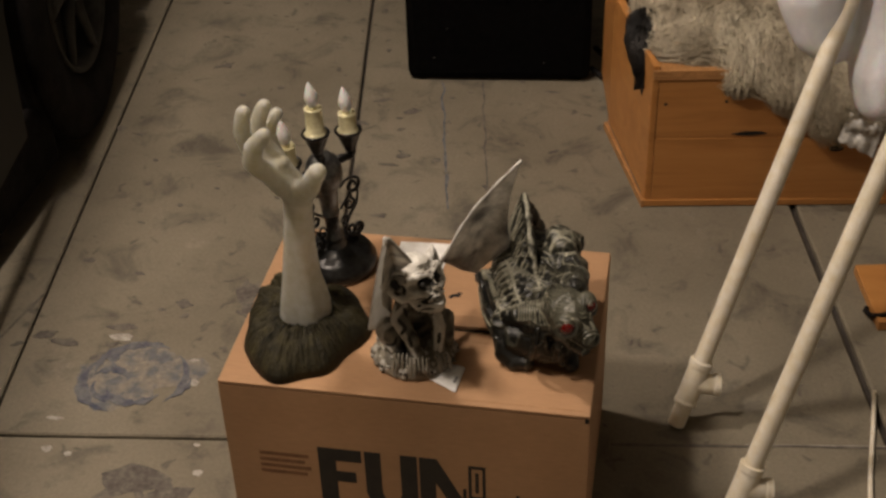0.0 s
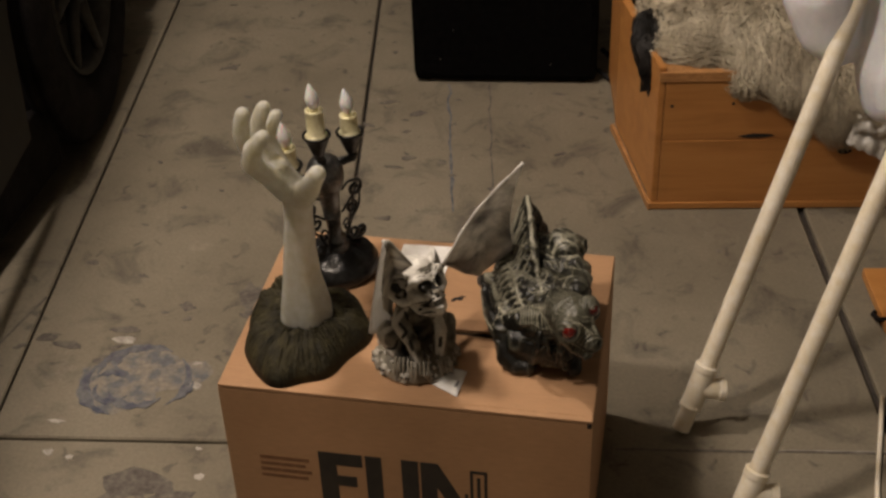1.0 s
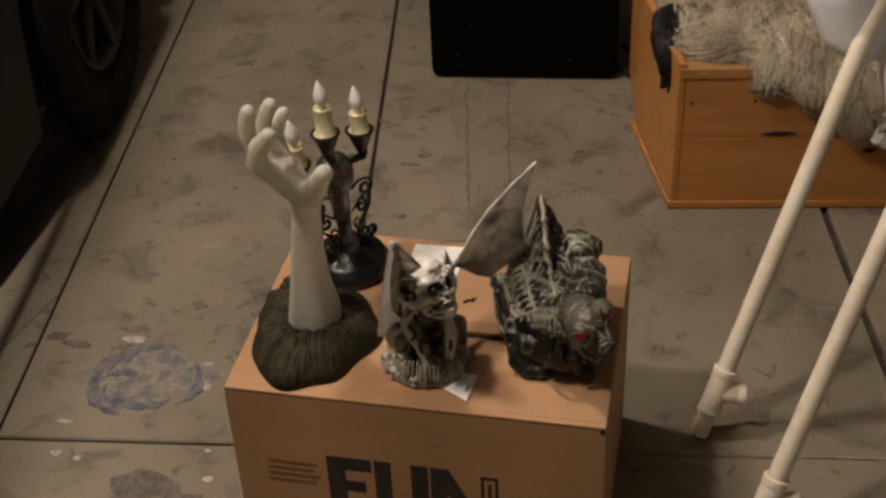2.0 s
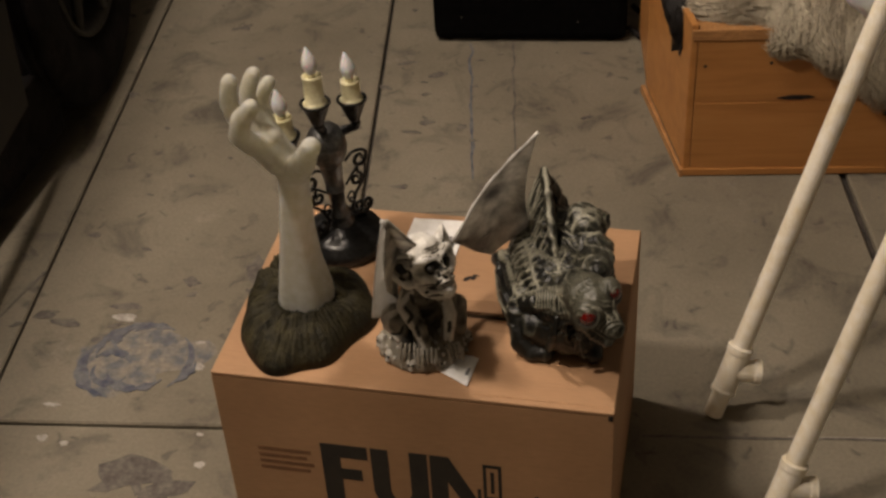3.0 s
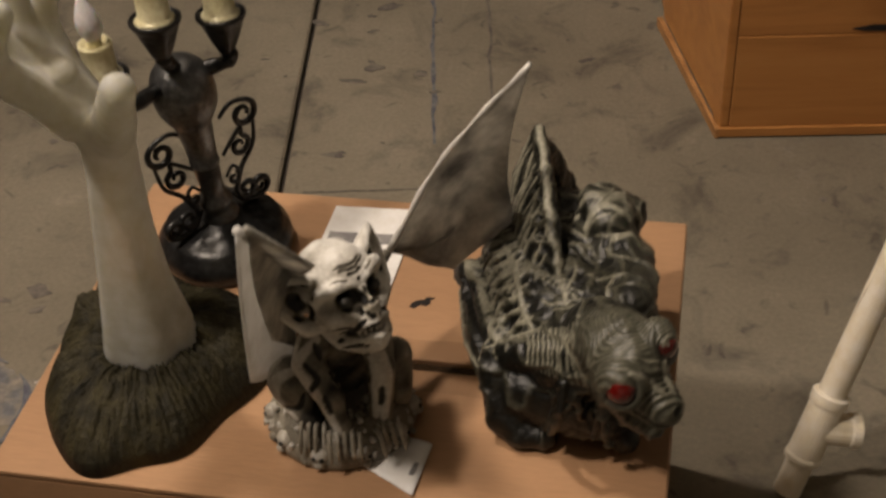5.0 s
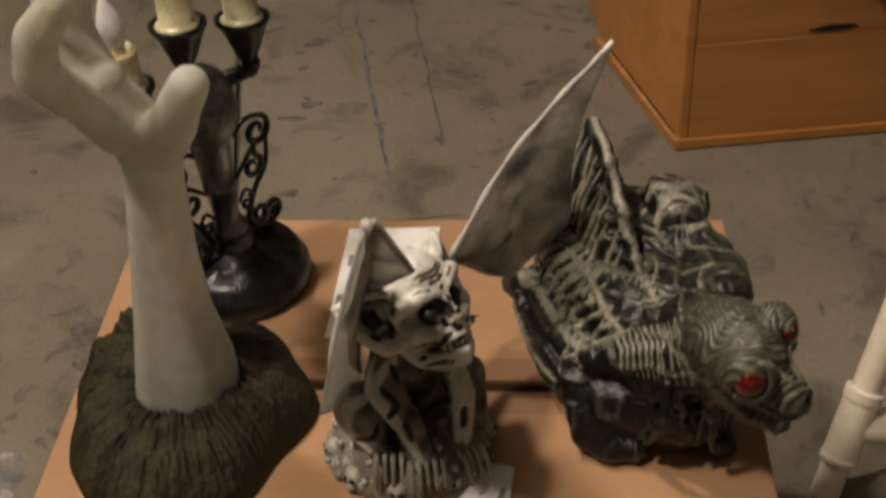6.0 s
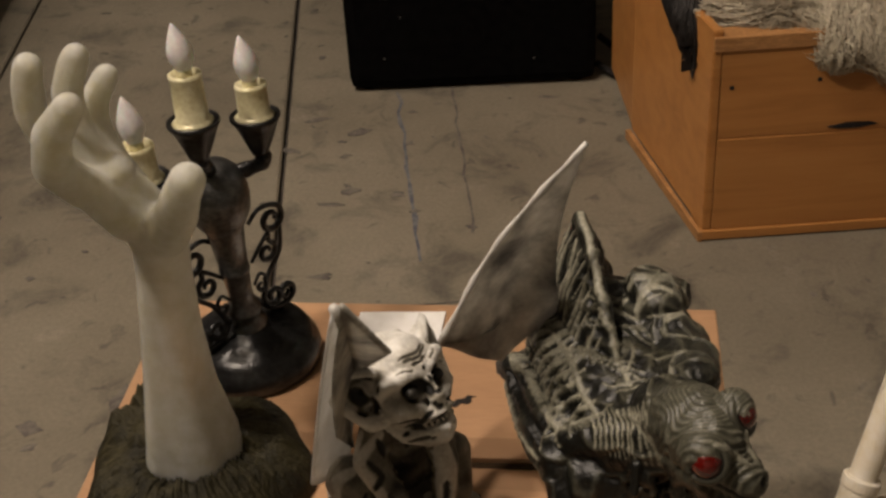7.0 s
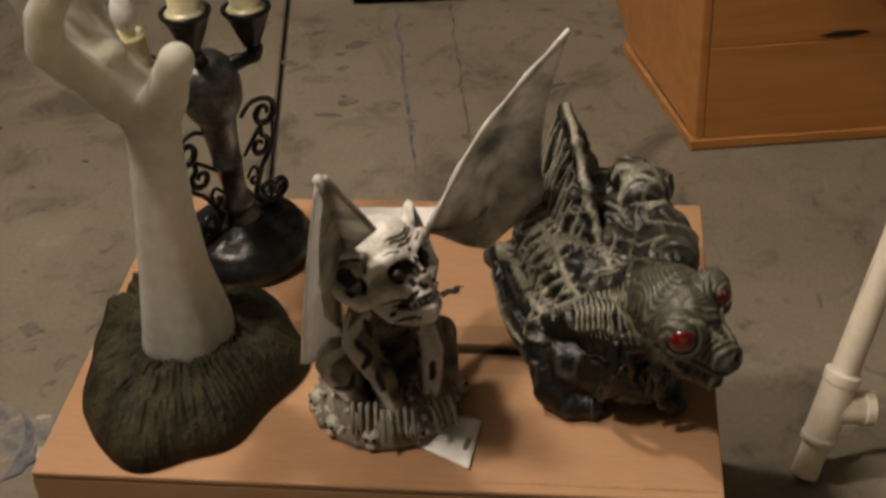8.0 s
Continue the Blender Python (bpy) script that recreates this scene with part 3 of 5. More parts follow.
# ---- the candelabra ----
def candelabra():
    z = T
    c = thing("candelabra", "antique black three-light candelabra with frosted flame bulbs", "candelabra", (0.097, 0.264, z))
    inv = Matrix.Translation((-0.097, -0.264, -z))

    def add(name, bm, material, label="", parent=None, smooth=True):
        bmesh.ops.transform(bm, matrix=inv, verts=bm.verts)
        return part(name, bm, material, parent or c, label, smooth)

    foot = (0.097, 0.264, z)
    base = lathe(bmesh.new(), [(0.050, 0.0), (0.0555, 0.003), (0.0570, 0.010), (0.0562, 0.017), (0.0525, 0.022), (0.0515, 0.0235), (0.0500, 0.027), (0.044, 0.0310), (0.030, 0.0345), (0.0195, 0.0375), (0.017, 0.0400)], 64, foot)
    add("base", wrinkled(base, 0.0008, 60), M_BLACK_METAL, "round stepped black base")
    lo, hi = Vector((0.097, 0.262, z + 0.036)), Vector((0.0955, 0.236, z + 0.205))
    way = (hi - lo).normalized()
    rows = [(0.0150, 0.0), (0.0165, 0.005), (0.0125, 0.010), (0.0110, 0.014), (0.0140, 0.019), (0.0135, 0.024), (0.0100, 0.028), (0.0098, 0.040), (0.0112, 0.062), (0.0122, 0.0625), (0.0122, 0.0655), (0.0114, 0.066),
            (0.0130, 0.088), (0.0148, 0.104), (0.0162, 0.110), (0.0200, 0.116), (0.0236, 0.125), (0.0250, 0.136), (0.0244, 0.147), (0.0215, 0.156), (0.0160, 0.163), (0.0085, 0.168)]
    add("column", lathe(bmesh.new(), rows, 48, lo, way), M_PEWTER, "turned column with a rounded knop")

    def light(rim, tip, root, bend):
        rim, tip, root = (Vector((x, y, z + h)) for x, y, h in (rim, tip, root))
        up = (tip - rim).normalized().lerp(Vector((0, 0, 1)), 0.5).normalized()
        under = rim - up * 0.030
        pts = []
        for k in range(11):
            w = k / 10
            mid = (root + under) / 2 + Vector((bend[0], bend[1], bend[2]))
            pts.append(root * (1 - w) ** 2 + mid * 2 * w * (1 - w) + under * w ** 2)
        add("branch", tube(bmesh.new(), pts, [0.0052 + 0.0014 * math.sin(k * 0.9) ** 2 for k in range(11)], 12), M_BLACK_METAL)
        cup = lathe(bmesh.new(), [(0.0060, 0.0), (0.0075, 0.004), (0.0105, 0.012), (0.0140, 0.021), (0.0172, 0.027), (0.0188, 0.0290), (0.0190, 0.0315), (0.0176, 0.0322), (0.0165, 0.0300), (0.010, 0.0285)], 28, under, up)
        for v in cup.verts:
            d = (v.co - under) - up * (v.co - under).dot(up)
            h = (v.co - under).dot(up)
            if 0.004 < h < 0.026 and d.length > 1e-4:
                v.co += d.normalized() * 0.0011 * math.sin(5 * math.atan2(d.y, d.x) * 1.0)
        cup_ob = add("cup", cup, M_BLACK_METAL, "flared black drip cup")
        seat = rim - up * 0.001
        lng = (tip - rim).length
        top = lng - 0.034
        drip = lathe(bmesh.new(), [(0.0142, 0.0), (0.0150, 0.0016), (0.0130, 0.0034), (0.0118, 0.0045), (0.0115, top - 0.004), (0.0122, top - 0.0018), (0.0118, top), (0.0095, top + 0.0008), (0.0090, top - 0.003), (0.006, top - 0.003)], 24, seat, up)
        add("candle", wrinkled(drip, 0.0006, 150), M_GOLD, "pale gold candle sleeve")
        add("bulb_collar", lathe(bmesh.new(), [(0.0050, top - 0.004), (0.0056, top + 0.001), (0.0052, top + 0.0035), (0.0040, top + 0.0042)], 16, seat, up), M_GOLD)
        side = up.cross(Vector((1, 0, 0))).normalized()
        flame = lathe(bmesh.new(), [(0.0042, 0.0), (0.0062, 0.003), (0.0084, 0.008), (0.0092, 0.0125), (0.0086, 0.017), (0.0068, 0.0225), (0.0046, 0.0275), (0.0026, 0.0315), (0.0012, 0.0340), (0.0004, 0.0350)], 20, seat + up * (top + 0.002), up)
        for v in flame.verts:
            h = (v.co - seat).dot(up) - top
            v.co += Vector((-0.0024 * (h / 0.035) ** 2 * 1.2, 0, 0))
        add("flame_bulb", flame, M_BULB, "frosted white flame-shaped bulb")
        return cup_ob

    light((0.0970, 0.2150, 0.248), (0.0945, 0.2185, 0.3200), (0.0960, 0.2340, 0.196), (0, -0.004, 0.002))
    light((0.1290, 0.2580, 0.230), (0.1265, 0.2640, 0.2905), (0.1080, 0.2470, 0.188), (0.020, 0.012, -0.006))
    light((0.0680, 0.1760, 0.224), (0.0670, 0.1750, 0.2860), (0.0850, 0.2200, 0.186), (-0.014, -0.026, -0.006))

    # pierced scroll brackets in the plane of the lights
    out = Vector((0.58, 0.81, 0)).normalized()
    axis = Vector((0.097, 0.262, z))

    def scroll(sign, knots, r):
        """An S of smooth turns in the bracket's plane."""
        pts = []
        for k in range(len(knots) - 1):
            p0, p1, p2, p3 = (knots[min(max(k + d, 0), len(knots) - 1)] for d in (-1, 0, 1, 2))
            for j in range(8):
                w = j / 8
                q = [0.5 * (2 * b + (cc - a) * w + (2 * a - 5 * b + 4 * cc - d) * w * w + (3 * b - a - 3 * cc + d) * w ** 3) for a, b, cc, d in zip(p0, p1, p2, p3)]
                pts.append(axis + out * sign * q[0] + Vector((0, -0.06 * max(0, q[1] - 0.04), q[1])))
        add("scroll", tube(bmesh.new(), pts, [r * (0.7 + 0.5 * math.sin(math.pi * i / len(pts))) for i in range(len(pts))], 8), M_BLACK_METAL)

    def curl(h, v, r, start, turns, sense=1):
        return [(h + r * (1 - 0.72 * k / 9) * math.cos(start + sense * math.tau * turns * k / 9), v + r * (1 - 0.72 * k / 9) * math.sin(start + sense * math.tau * turns * k / 9)) for k in range(10)]

    for sign in (1, -1):
        scroll(sign, [(0.017, 0.128), (0.028, 0.136)] + curl(0.040, 0.122, 0.013, 1.5, 1.35, -1), 0.0024)
        scroll(sign, [(0.014, 0.092), (0.022, 0.100), (0.034, 0.110)] + curl(0.031, 0.094, 0.010, 1.2, 1.2, -1), 0.0022)
        scroll(sign, [(0.048, 0.112), (0.044, 0.090), (0.030, 0.074), (0.022, 0.058)] + curl(0.030, 0.050, 0.010, 3.0, 1.2, 1), 0.0024)
        scroll(sign, [(0.016, 0.052), (0.024, 0.040), (0.036, 0.036)] + curl(0.043, 0.046, 0.009, -1.4, 1.25, 1), 0.0026)
        scroll(sign, [(0.013, 0.070), (0.020, 0.078), (0.026, 0.072)] + curl(0.020, 0.066, 0.006, 0.8, 1.0, -1), 0.0018)


# ---- painted statues: raised and incised lines on one skin ----
def spline(knots, steps=16):
    """Points along a smooth line through the knots."""
    pts = []
    for k in range(len(knots) - 1):
        p0, p1, p2, p3 = (Vector(knots[min(max(k + d, 0), len(knots) - 1)]) for d in (-1, 0, 1, 2))
        for j in range(steps):
            w = j / steps
            pts.append(0.5 * (2 * p1 + (p2 - p0) * w + (2 * p0 - 5 * p1 + 4 * p2 - p3) * w * w + (3 * p1 - p0 - 3 * p2 + p3) * w ** 3))
    return pts + [Vector(knots[-1])]


def carve(bm, lines, paint, field=None):
    """Raises or cuts each line (points, radius, height, paint) in the skin and lays its paint; paint(co) and field(co) act everywhere."""
    layer = bm.verts.layers.float.new("brush")
    bm.normal_update()
    bm.verts.ensure_lookup_table()
    places = KDTree(len(bm.verts))
    for v in bm.verts:
        places.insert(v.co, v.index)
    places.balance()
    lift, tone = [0.0] * len(bm.verts), [paint(v.co) for v in bm.verts]
    if field is not None:
        for v in bm.verts:
            lift[v.index], more = field(v.co)
            tone[v.index] += more
    for pts, r, h, colour in lines:
        ends = len(pts) - 1
        for k, p in enumerate(pts):
            slim = 0.55 + 0.45 * math.sin(math.pi * (k + 0.4) / (ends + 0.8))
            for co, i, d in places.find_range(p, r * slim):
                w = (1 - (d / (r * slim)) ** 2) ** 1.5
                if abs(h * w * slim) > abs(lift[i]) or h < 0:
                    lift[i] = h * w * slim if h > 0 else min(lift[i], h * w)
                tone[i] = tone[i] + (colour - tone[i]) * min(1, 1.25 * w)
    for v in bm.verts:
        v.co += v.normal * lift[v.index]
        v[layer] = tone[v.index]
    return bm


def toned(bm, faces, tone):
    layer = bm.verts.layers.float.get("brush") or bm.verts.layers.float.new("brush")
    for f in faces:
        for v in f.verts:
            v[layer] = tone


# ---- the gargoyle ----
def gargoyle():
    z = T
    rng = random.Random(11)
    body = bmesh.new()
    limb(body, (0.236, 0.100, z + 0.036, 0.027), (0.240, 0.096, z + 0.062, 0.025), (0.247, 0.090, z + 0.086, 0.022), (0.252, 0.086, z + 0.104, 0.016))
    limb(body, (0.232, 0.086, z + 0.040, 0.020), (0.217, 0.066, z + 0.054, 0.0185), (0.226, 0.056, z + 0.036, 0.011), (0.236, 0.048, z + 0.026, 0.008))    # near thigh
    limb(body, (0.258, 0.110, z + 0.040, 0.019), (0.280, 0.104, z + 0.050, 0.014), (0.286, 0.088, z + 0.030, 0.010))                                        # far thigh
    limb(body, (0.236, 0.074, z + 0.094, 0.0135), (0.232, 0.060, z + 0.078, 0.0115), (0.247, 0.051, z + 0.056, 0.0100), (0.256, 0.045, z + 0.032, 0.0075))   # near arm
    limb(body, (0.272, 0.086, z + 0.090, 0.0125), (0.279, 0.074, z + 0.066, 0.0105), (0.279, 0.062, z + 0.034, 0.0090))                                      # far arm
    skin = fused(body, 0.0015, 3)
    tree = BVHTree.FromBMesh(skin)

    def snap(knots):
        return [tree.find_nearest(p)[0] for p in spline([(x, y, z + h) for x, y, h in knots])]

    lines = []
    for knots in (((0.240, 0.062, 0.100), (0.226, 0.050, 0.082), (0.242, 0.041, 0.060), (0.254, 0.036, 0.036)), ((0.228, 0.066, 0.096), (0.220, 0.056, 0.080), (0.236, 0.044, 0.058)),
                  ((0.276, 0.074, 0.094), (0.286, 0.064, 0.068), (0.285, 0.052, 0.038)), ((0.272, 0.070, 0.090), (0.278, 0.060, 0.066), (0.276, 0.050, 0.040)),
                  ((0.226, 0.060, 0.074), (0.206, 0.050, 0.066), (0.206, 0.046, 0.048), (0.220, 0.044, 0.036)), ((0.216, 0.078, 0.070), (0.200, 0.060, 0.058), (0.206, 0.050, 0.040))):
        lines.append((snap(knots), 0.0062, 0.0012, 0.78))
    for k in range(5):          # ribs
        h = 0.050 + 0.009 * k
        lines.append((snap([(0.246, 0.060, h), (0.256, 0.056, h + 0.003), (0.268, 0.060, h)]), 0.0030, 0.0014, 0.42))
    for knots in (((0.232, 0.050, 0.086), (0.240, 0.050, 0.074), (0.236, 0.046, 0.066)), ((0.246, 0.042, 0.064), (0.250, 0.040, 0.052)), ((0.282, 0.060, 0.060), (0.281, 0.056, 0.048)),
                  ((0.214, 0.050, 0.044), (0.224, 0.048, 0.046), (0.230, 0.050, 0.056)), ((0.238, 0.060, 0.096), (0.244, 0.056, 0.086)), ((0.262, 0.062, 0.086), (0.256, 0.058, 0.070), (0.262, 0.056, 0.050))):
        lines.append((snap(knots), 0.0030, -0.0016, 0.02))
    # tone also darkened round two gaps between the limbs, shade put into the paint
    shaded_hollows = (Vector((0.259, 0.064, z + 0.060)), Vector((0.238, 0.060, z + 0.040)))
    carve(skin, lines, lambda p: 0.34 + 0.34 * noise.noise(p * 70) - 0.55 * max(0, 1 - min((p - q).length for q in shaded_hollows) / 0.022), lambda p: (0.0009 * noise.noise(p * 130), 0.0))

    # head: cranium, brows, snub nose, cheekbones, lips and jaw
    head = bmesh.new()
    c = Vector((0.2515, 0.0870, z + 0.1330))
    ahead = Vector((0.77, -0.55, 0.24)).normalized()
    side = Vector((0.57, 0.82, 0.0)).normalized()
    up = side.cross(ahead) * -1
    up = up if up.z > 0 else -up
    at = lambda f, s, u: c + ahead * f + side * s + up * (u if u > -0.018 else -0.018 + (u + 0.018) * 0.70)
    limb(head, (*at(-0.008, 0, 0.001), 0.0262), (*at(0.002, 0, 0.001), 0.0250))
    limb(head, (*at(-0.004, 0, -0.016), 0.0190), (*at(0.004, 0, -0.034), 0.0125), (*at(-0.010, 0, -0.046), 0.0130))
    for s in (-1, 1):
        limb(head, (*at(0.0220, 0.003 * s, 0.0035), 0.0052), (*at(0.0205, 0.013 * s, 0.0078), 0.0052), (*at(0.012, 0.0235 * s, 0.0040), 0.0055), (*at(0.004, 0.026 * s, -0.004), 0.005))
        limb(head, (*at(0.021, 0.012 * s, -0.0190), 0.0075), (*at(0.014, 0.0205 * s, -0.0160), 0.0085), (*at(0.004, 0.024 * s, -0.0120), 0.0075))
        limb(head, (*at(-0.002, 0.020 * s, -0.026), 0.0075), (*at(0.010, 0.017 * s, -0.0440), 0.0070), (*at(0.022, 0.009 * s, -0.0500), 0.0070), (*at(0.027, 0, -0.0510), 0.0072))
        limb(head, (*at(0.010, 0.018 * s, -0.0280), 0.0055), (*at(0.025, 0.010 * s, -0.0265), 0.0058), (*at(0.0305, 0, -0.0255), 0.0060))
        limb(head, (*at(0.012, 0.0165 * s, -0.0400), 0.0036), (*at(0.0265, 0.009 * s, -0.0425), 0.0036), (*at(0.0320, 0, -0.0430), 0.0036))
        # bat ear: rim, lobe and back
        rim = ((0.002, 0.024, 0.012, 0.0050), (-0.008, 0.036, 0.015, 0.0042), (-0.020, 0.047, 0.012, 0.0026), (-0.016, 0.046, 0.000, 0.0036), (-0.008, 0.040, -0.011, 0.0048), (0.000, 0.033, -0.021, 0.0066), (0.004, 0.026, -0.022, 0.0058))
        limb(head, *[(*at(f, q * s, u), r) for f, q, u, r in rim])
        limb(head, *[(*at(f - 0.007, q * s, u), r) for f, q, u, r in ((-0.004, 0.026, -0.004, 0.011), (-0.010, 0.034, -0.002, 0.008), (-0.014, 0.041, 0.004, 0.005))])
    limb(head, (*at(0.0255, 0, -0.002), 0.0055), (*at(0.0305, 0, -0.0120), 0.0062), (*at(0.0310, 0, -0.0160), 0.0058))
    skull = fused(head, 0.0011, 3)
    tree = BVHTree.FromBMesh(skull)
    near = lambda *ps: [tree.find_nearest(p)[0] for p in spline([at(*p) for p in ps])]
    lines = []
    for k in range(3):          # furrows across the brow
        u = 0.0150 + 0.0046 * k
        lines.append((near(*[(0.028 - 26 * q * q, q, u + 0.0008 * math.cos(260 * q + k)) for q in (-0.019 + 0.001 * k, -0.011, -0.004, 0.004, 0.011, 0.019 - 0.001 * k)]), 0.0014, -0.0009, 0.18))
    for s in (-1, 1):
        lines += [(near((0.030, 0.010 * s, -0.004), (0.026, 0.0165 * s, -0.005)), 0.0098, -0.0050, 0.0),
                  (near((0.036, 0.004 * s, -0.017), (0.035, 0.005 * s, -0.0185)), 0.0030, -0.0022, 0.0),
                  (near((0.034, 0.007 * s, -0.014), (0.029, 0.013 * s, -0.024), (0.021, 0.020 * s, -0.032), (0.014, 0.022 * s, -0.040)), 0.0026, -0.0018, 0.05),
                  (near((0.028, 0.018 * s, -0.0255), (0.018, 0.024 * s, -0.0225), (0.006, 0.030 * s, -0.020)), 0.0024, -0.0014, 0.10),
                  (near((0.022, 0.014 * s, -0.056), (0.008, 0.022 * s, -0.050), (-0.002, 0.026 * s, -0.038)), 0.0026, -0.0015, 0.08),
                  (near((0.026, 0.008 * s, -0.0475), (0.014, 0.019 * s, -0.0465)), 0.0020, -0.0012, 0.15),
                  (near((0.006, 0.031 * s, 0.007), (-0.004, 0.038 * s, 0.004), (0.000, 0.037 * s, -0.004), (0.006, 0.032 * s, -0.011)), 0.0060, -0.0032, 0.0),
                  (near((0.010, 0.026 * s, 0.014), (0.000, 0.038 * s, 0.018), (-0.014, 0.050 * s, 0.013)), 0.0034, 0.0004, 0.95), (near((-0.014, 0.050 * s, 0.000), (-0.002, 0.045 * s, -0.011), (0.008, 0.036 * s, -0.021), (0.012, 0.027 * s, -0.022)), 0.0044, 0.0004, 0.92),
                  (near((0.010, 0.032 * s, -0.013), (0.003, 0.037 * s, -0.011)), 0.0018, 0.0010, 0.8)]
    lines += [(near((0.018, -0.0175, -0.0345), (0.032, -0.008, -0.0345), (0.037, 0, -0.0345), (0.032, 0.008, -0.0345), (0.018, 0.0175, -0.0345)), 0.0050, -0.0055, 0.0),
              (near((0.034, 0, 0.010), (0.035, 0, 0.002)), 0.0022, -0.0013, 0.08), (near((0.036, -0.006, -0.005), (0.037, 0, -0.006), (0.036, 0.006, -0.005)), 0.0018, -0.0010, 0.1)]
    carve(skull, lines, lambda p: 0.80 + 0.34 * noise.noise(p * 75), lambda p: (0.0005 * noise.noise(p * 240), 0.0))
    me = bpy.data.meshes.new("melt")
    skull.to_mesh(me)
    skull.free()
    skin.from_mesh(me)
    bpy.data.meshes.remove(me)
    for f in skin.faces:
        f.material_index = 0

    def add(maker, tone, *args, **keys):
        old = len(skin.faces)
        maker(skin, *args, **keys)
        skin.faces.ensure_lookup_table()
        toned(skin, skin.faces[old:], tone)

    for s in (-1, 1):           # eyeballs sunk in the sockets
        add(blob, 0.08, at(0.0215, 0.0122 * s, -0.0050), 0.0046, detail=2)
    for k in range(8):
        s = (k - 3.5) * 0.0034
        f = 0.0335 - 0.0021 * abs(k - 3.5)
        lng = 0.0068 if k in (1, 6) else 0.0042
        add(tube, 0.80, [at(f, s, -0.0300), at(f + 0.0005, s, -0.0300 - lng)], [0.0016, 0.0006], 6)
        add(tube, 0.72, [at(f - 0.0012, s + 0.0014, -0.0408), at(f - 0.0005, s + 0.0014, -0.0370)], [0.0015, 0.0006], 6)

    # mound of bones: plinth, knuckles, long bones, small skulls
    add(lathe, 0.42, [(0.052, 0.0), (0.0535, 0.003), (0.053, 0.008), (0.048, 0.018), (0.040, 0.027), (0.020, 0.032)], 40, (0.2435, 0.0850, z + 0.0008))
    for _ in range(340):
        a, w = rng.uniform(0, math.tau), rng.uniform(0.50, 1.02)
        h = 0.030 * (1 - w ** 3) + 0.006
        p = Vector((0.2435 + 0.052 * w * math.cos(a), 0.085 + 0.050 * w * math.sin(a), z + h))
        tone = rng.choice((0.40, 0.50, 0.60, 0.70, 0.80))
        if rng.random() < 0.5:
            add(blob, tone, p, (rng.uniform(0.003, 0.0062), rng.uniform(0.003, 0.005), rng.uniform(0.003, 0.005)), (rng.uniform(0, 90), rng.uniform(0, 90), rng.uniform(0, 180)), detail=2)
        else:
            d = Vector((rng.uniform(-1, 1), rng.uniform(-1, 1), rng.uniform(-0.5, 0.5))).normalized() * rng.uniform(0.004, 0.009)
            add(tube, tone, [p - d, p - d * 0.7, p, p + d * 0.7, p + d], [0.0026, 0.0018, 0.0014, 0.0018, 0.0026], 7)
    for k in range(9):
        a = -2.9 + 0.62 * k
        o = Vector((math.cos(a), math.sin(a), 0))
        t = Vector((-o.y, o.x, 0))
        p = Vector((0.2435, 0.085, z + 0.012)) + Vector((0.050 * o.x, 0.048 * o.y, 0))
        add(blob, 0.62, p, (0.0074, 0.0072, 0.0066), detail=2)
        add(blob, 0.55, p + o * 0.004 - Vector((0, 0, 0.006)), (0.0046, 0.0044, 0.0036), detail=2)
        for s in (-1, 1):
            add(blob, 0.0, p + o * 0.0058 + t * 0.0027 * s + Vector((0, 0, 0.0005)), 0.0020, detail=2)
    # long clawed toes over the bones
    for bx, by, way, n in ((0.234, 0.048, Vector((0.05, -1, 0)), 4), (0.257, 0.043, Vector((0.25, -1, 0)), 5), (0.282, 0.054, Vector((0.7, -0.7, 0)), 4)):
        way.normalize()
        t = Vector((-way.y, way.x, 0))
        for k in range(n):
            o = Vector((bx, by, z + 0.033 + rng.uniform(-0.002, 0.002))) + t * (k - (n - 1) / 2) * 0.0052 + way * rng.uniform(-0.003, 0.002)
            add(tube, rng.uniform(0.42, 0.66), [o, o + way * 0.005 + Vector((0, 0, 0.001)), o + way * 0.009 - Vector((0, 0, 0.005)), o + way * 0.012 - Vector((0, 0, 0.013)), o + way * 0.013 - Vector((0, 0, 0.019))], [0.0016, 0.0020, 0.0016, 0.0018, 0.0007], 7)

    # wings: thin leaves with a leading spar and fingers
    # near wing: lighter outer leaf, greyer inner leaves paint its lit and shaded faces
    outer = ((0.208, 0.085, z + 0.040), (0.217, 0.098, z + 0.120), (0.2470, -0.052, z + 0.282), (0.1930, 0.046, z + 0.068))
    sheet(skin, outer, 0.0022, 2, 14, lambda u, v: Vector((-0.010, 0.004, 0)) * math.sin(math.pi * u) * math.sin(math.pi * min(1, v)) + Vector((0.0016 * math.sin(9 * v + 3 * u), 0, 0)))
    inner = ((0.217, 0.098, z + 0.120), (0.259, 0.020, z + 0.200), (0.2500, -0.046, z + 0.280), (0.2455, -0.046, z + 0.276))
    sheet(skin, inner, 0.0022, 1, 10, lambda u, v: Vector((0.003, 0, -0.003)) * math.sin(math.pi * v) * math.sin(math.pi * u))
    sheet(skin, ((0.214, 0.090, z + 0.062), (0.221, 0.097, z + 0.121), (0.2505, -0.044, z + 0.278), (0.2150, 0.046, z + 0.110)), 0.0020, 1, 10, lambda u, v: Vector((-0.004, 0, 0)) * math.sin(math.pi * u))
    far = ((0.268, 0.158, z + 0.100), (0.310, 0.182, z + 0.067), (0.352, 0.218, z + 0.088), (0.3725, 0.1640, z + 0.262))
    bow = lambda v: Vector((-0.006, 0.000, 0.007)) * math.sin(math.pi * v) + Vector((0.0012, 0, 0.0012)) * math.sin(11 * v)
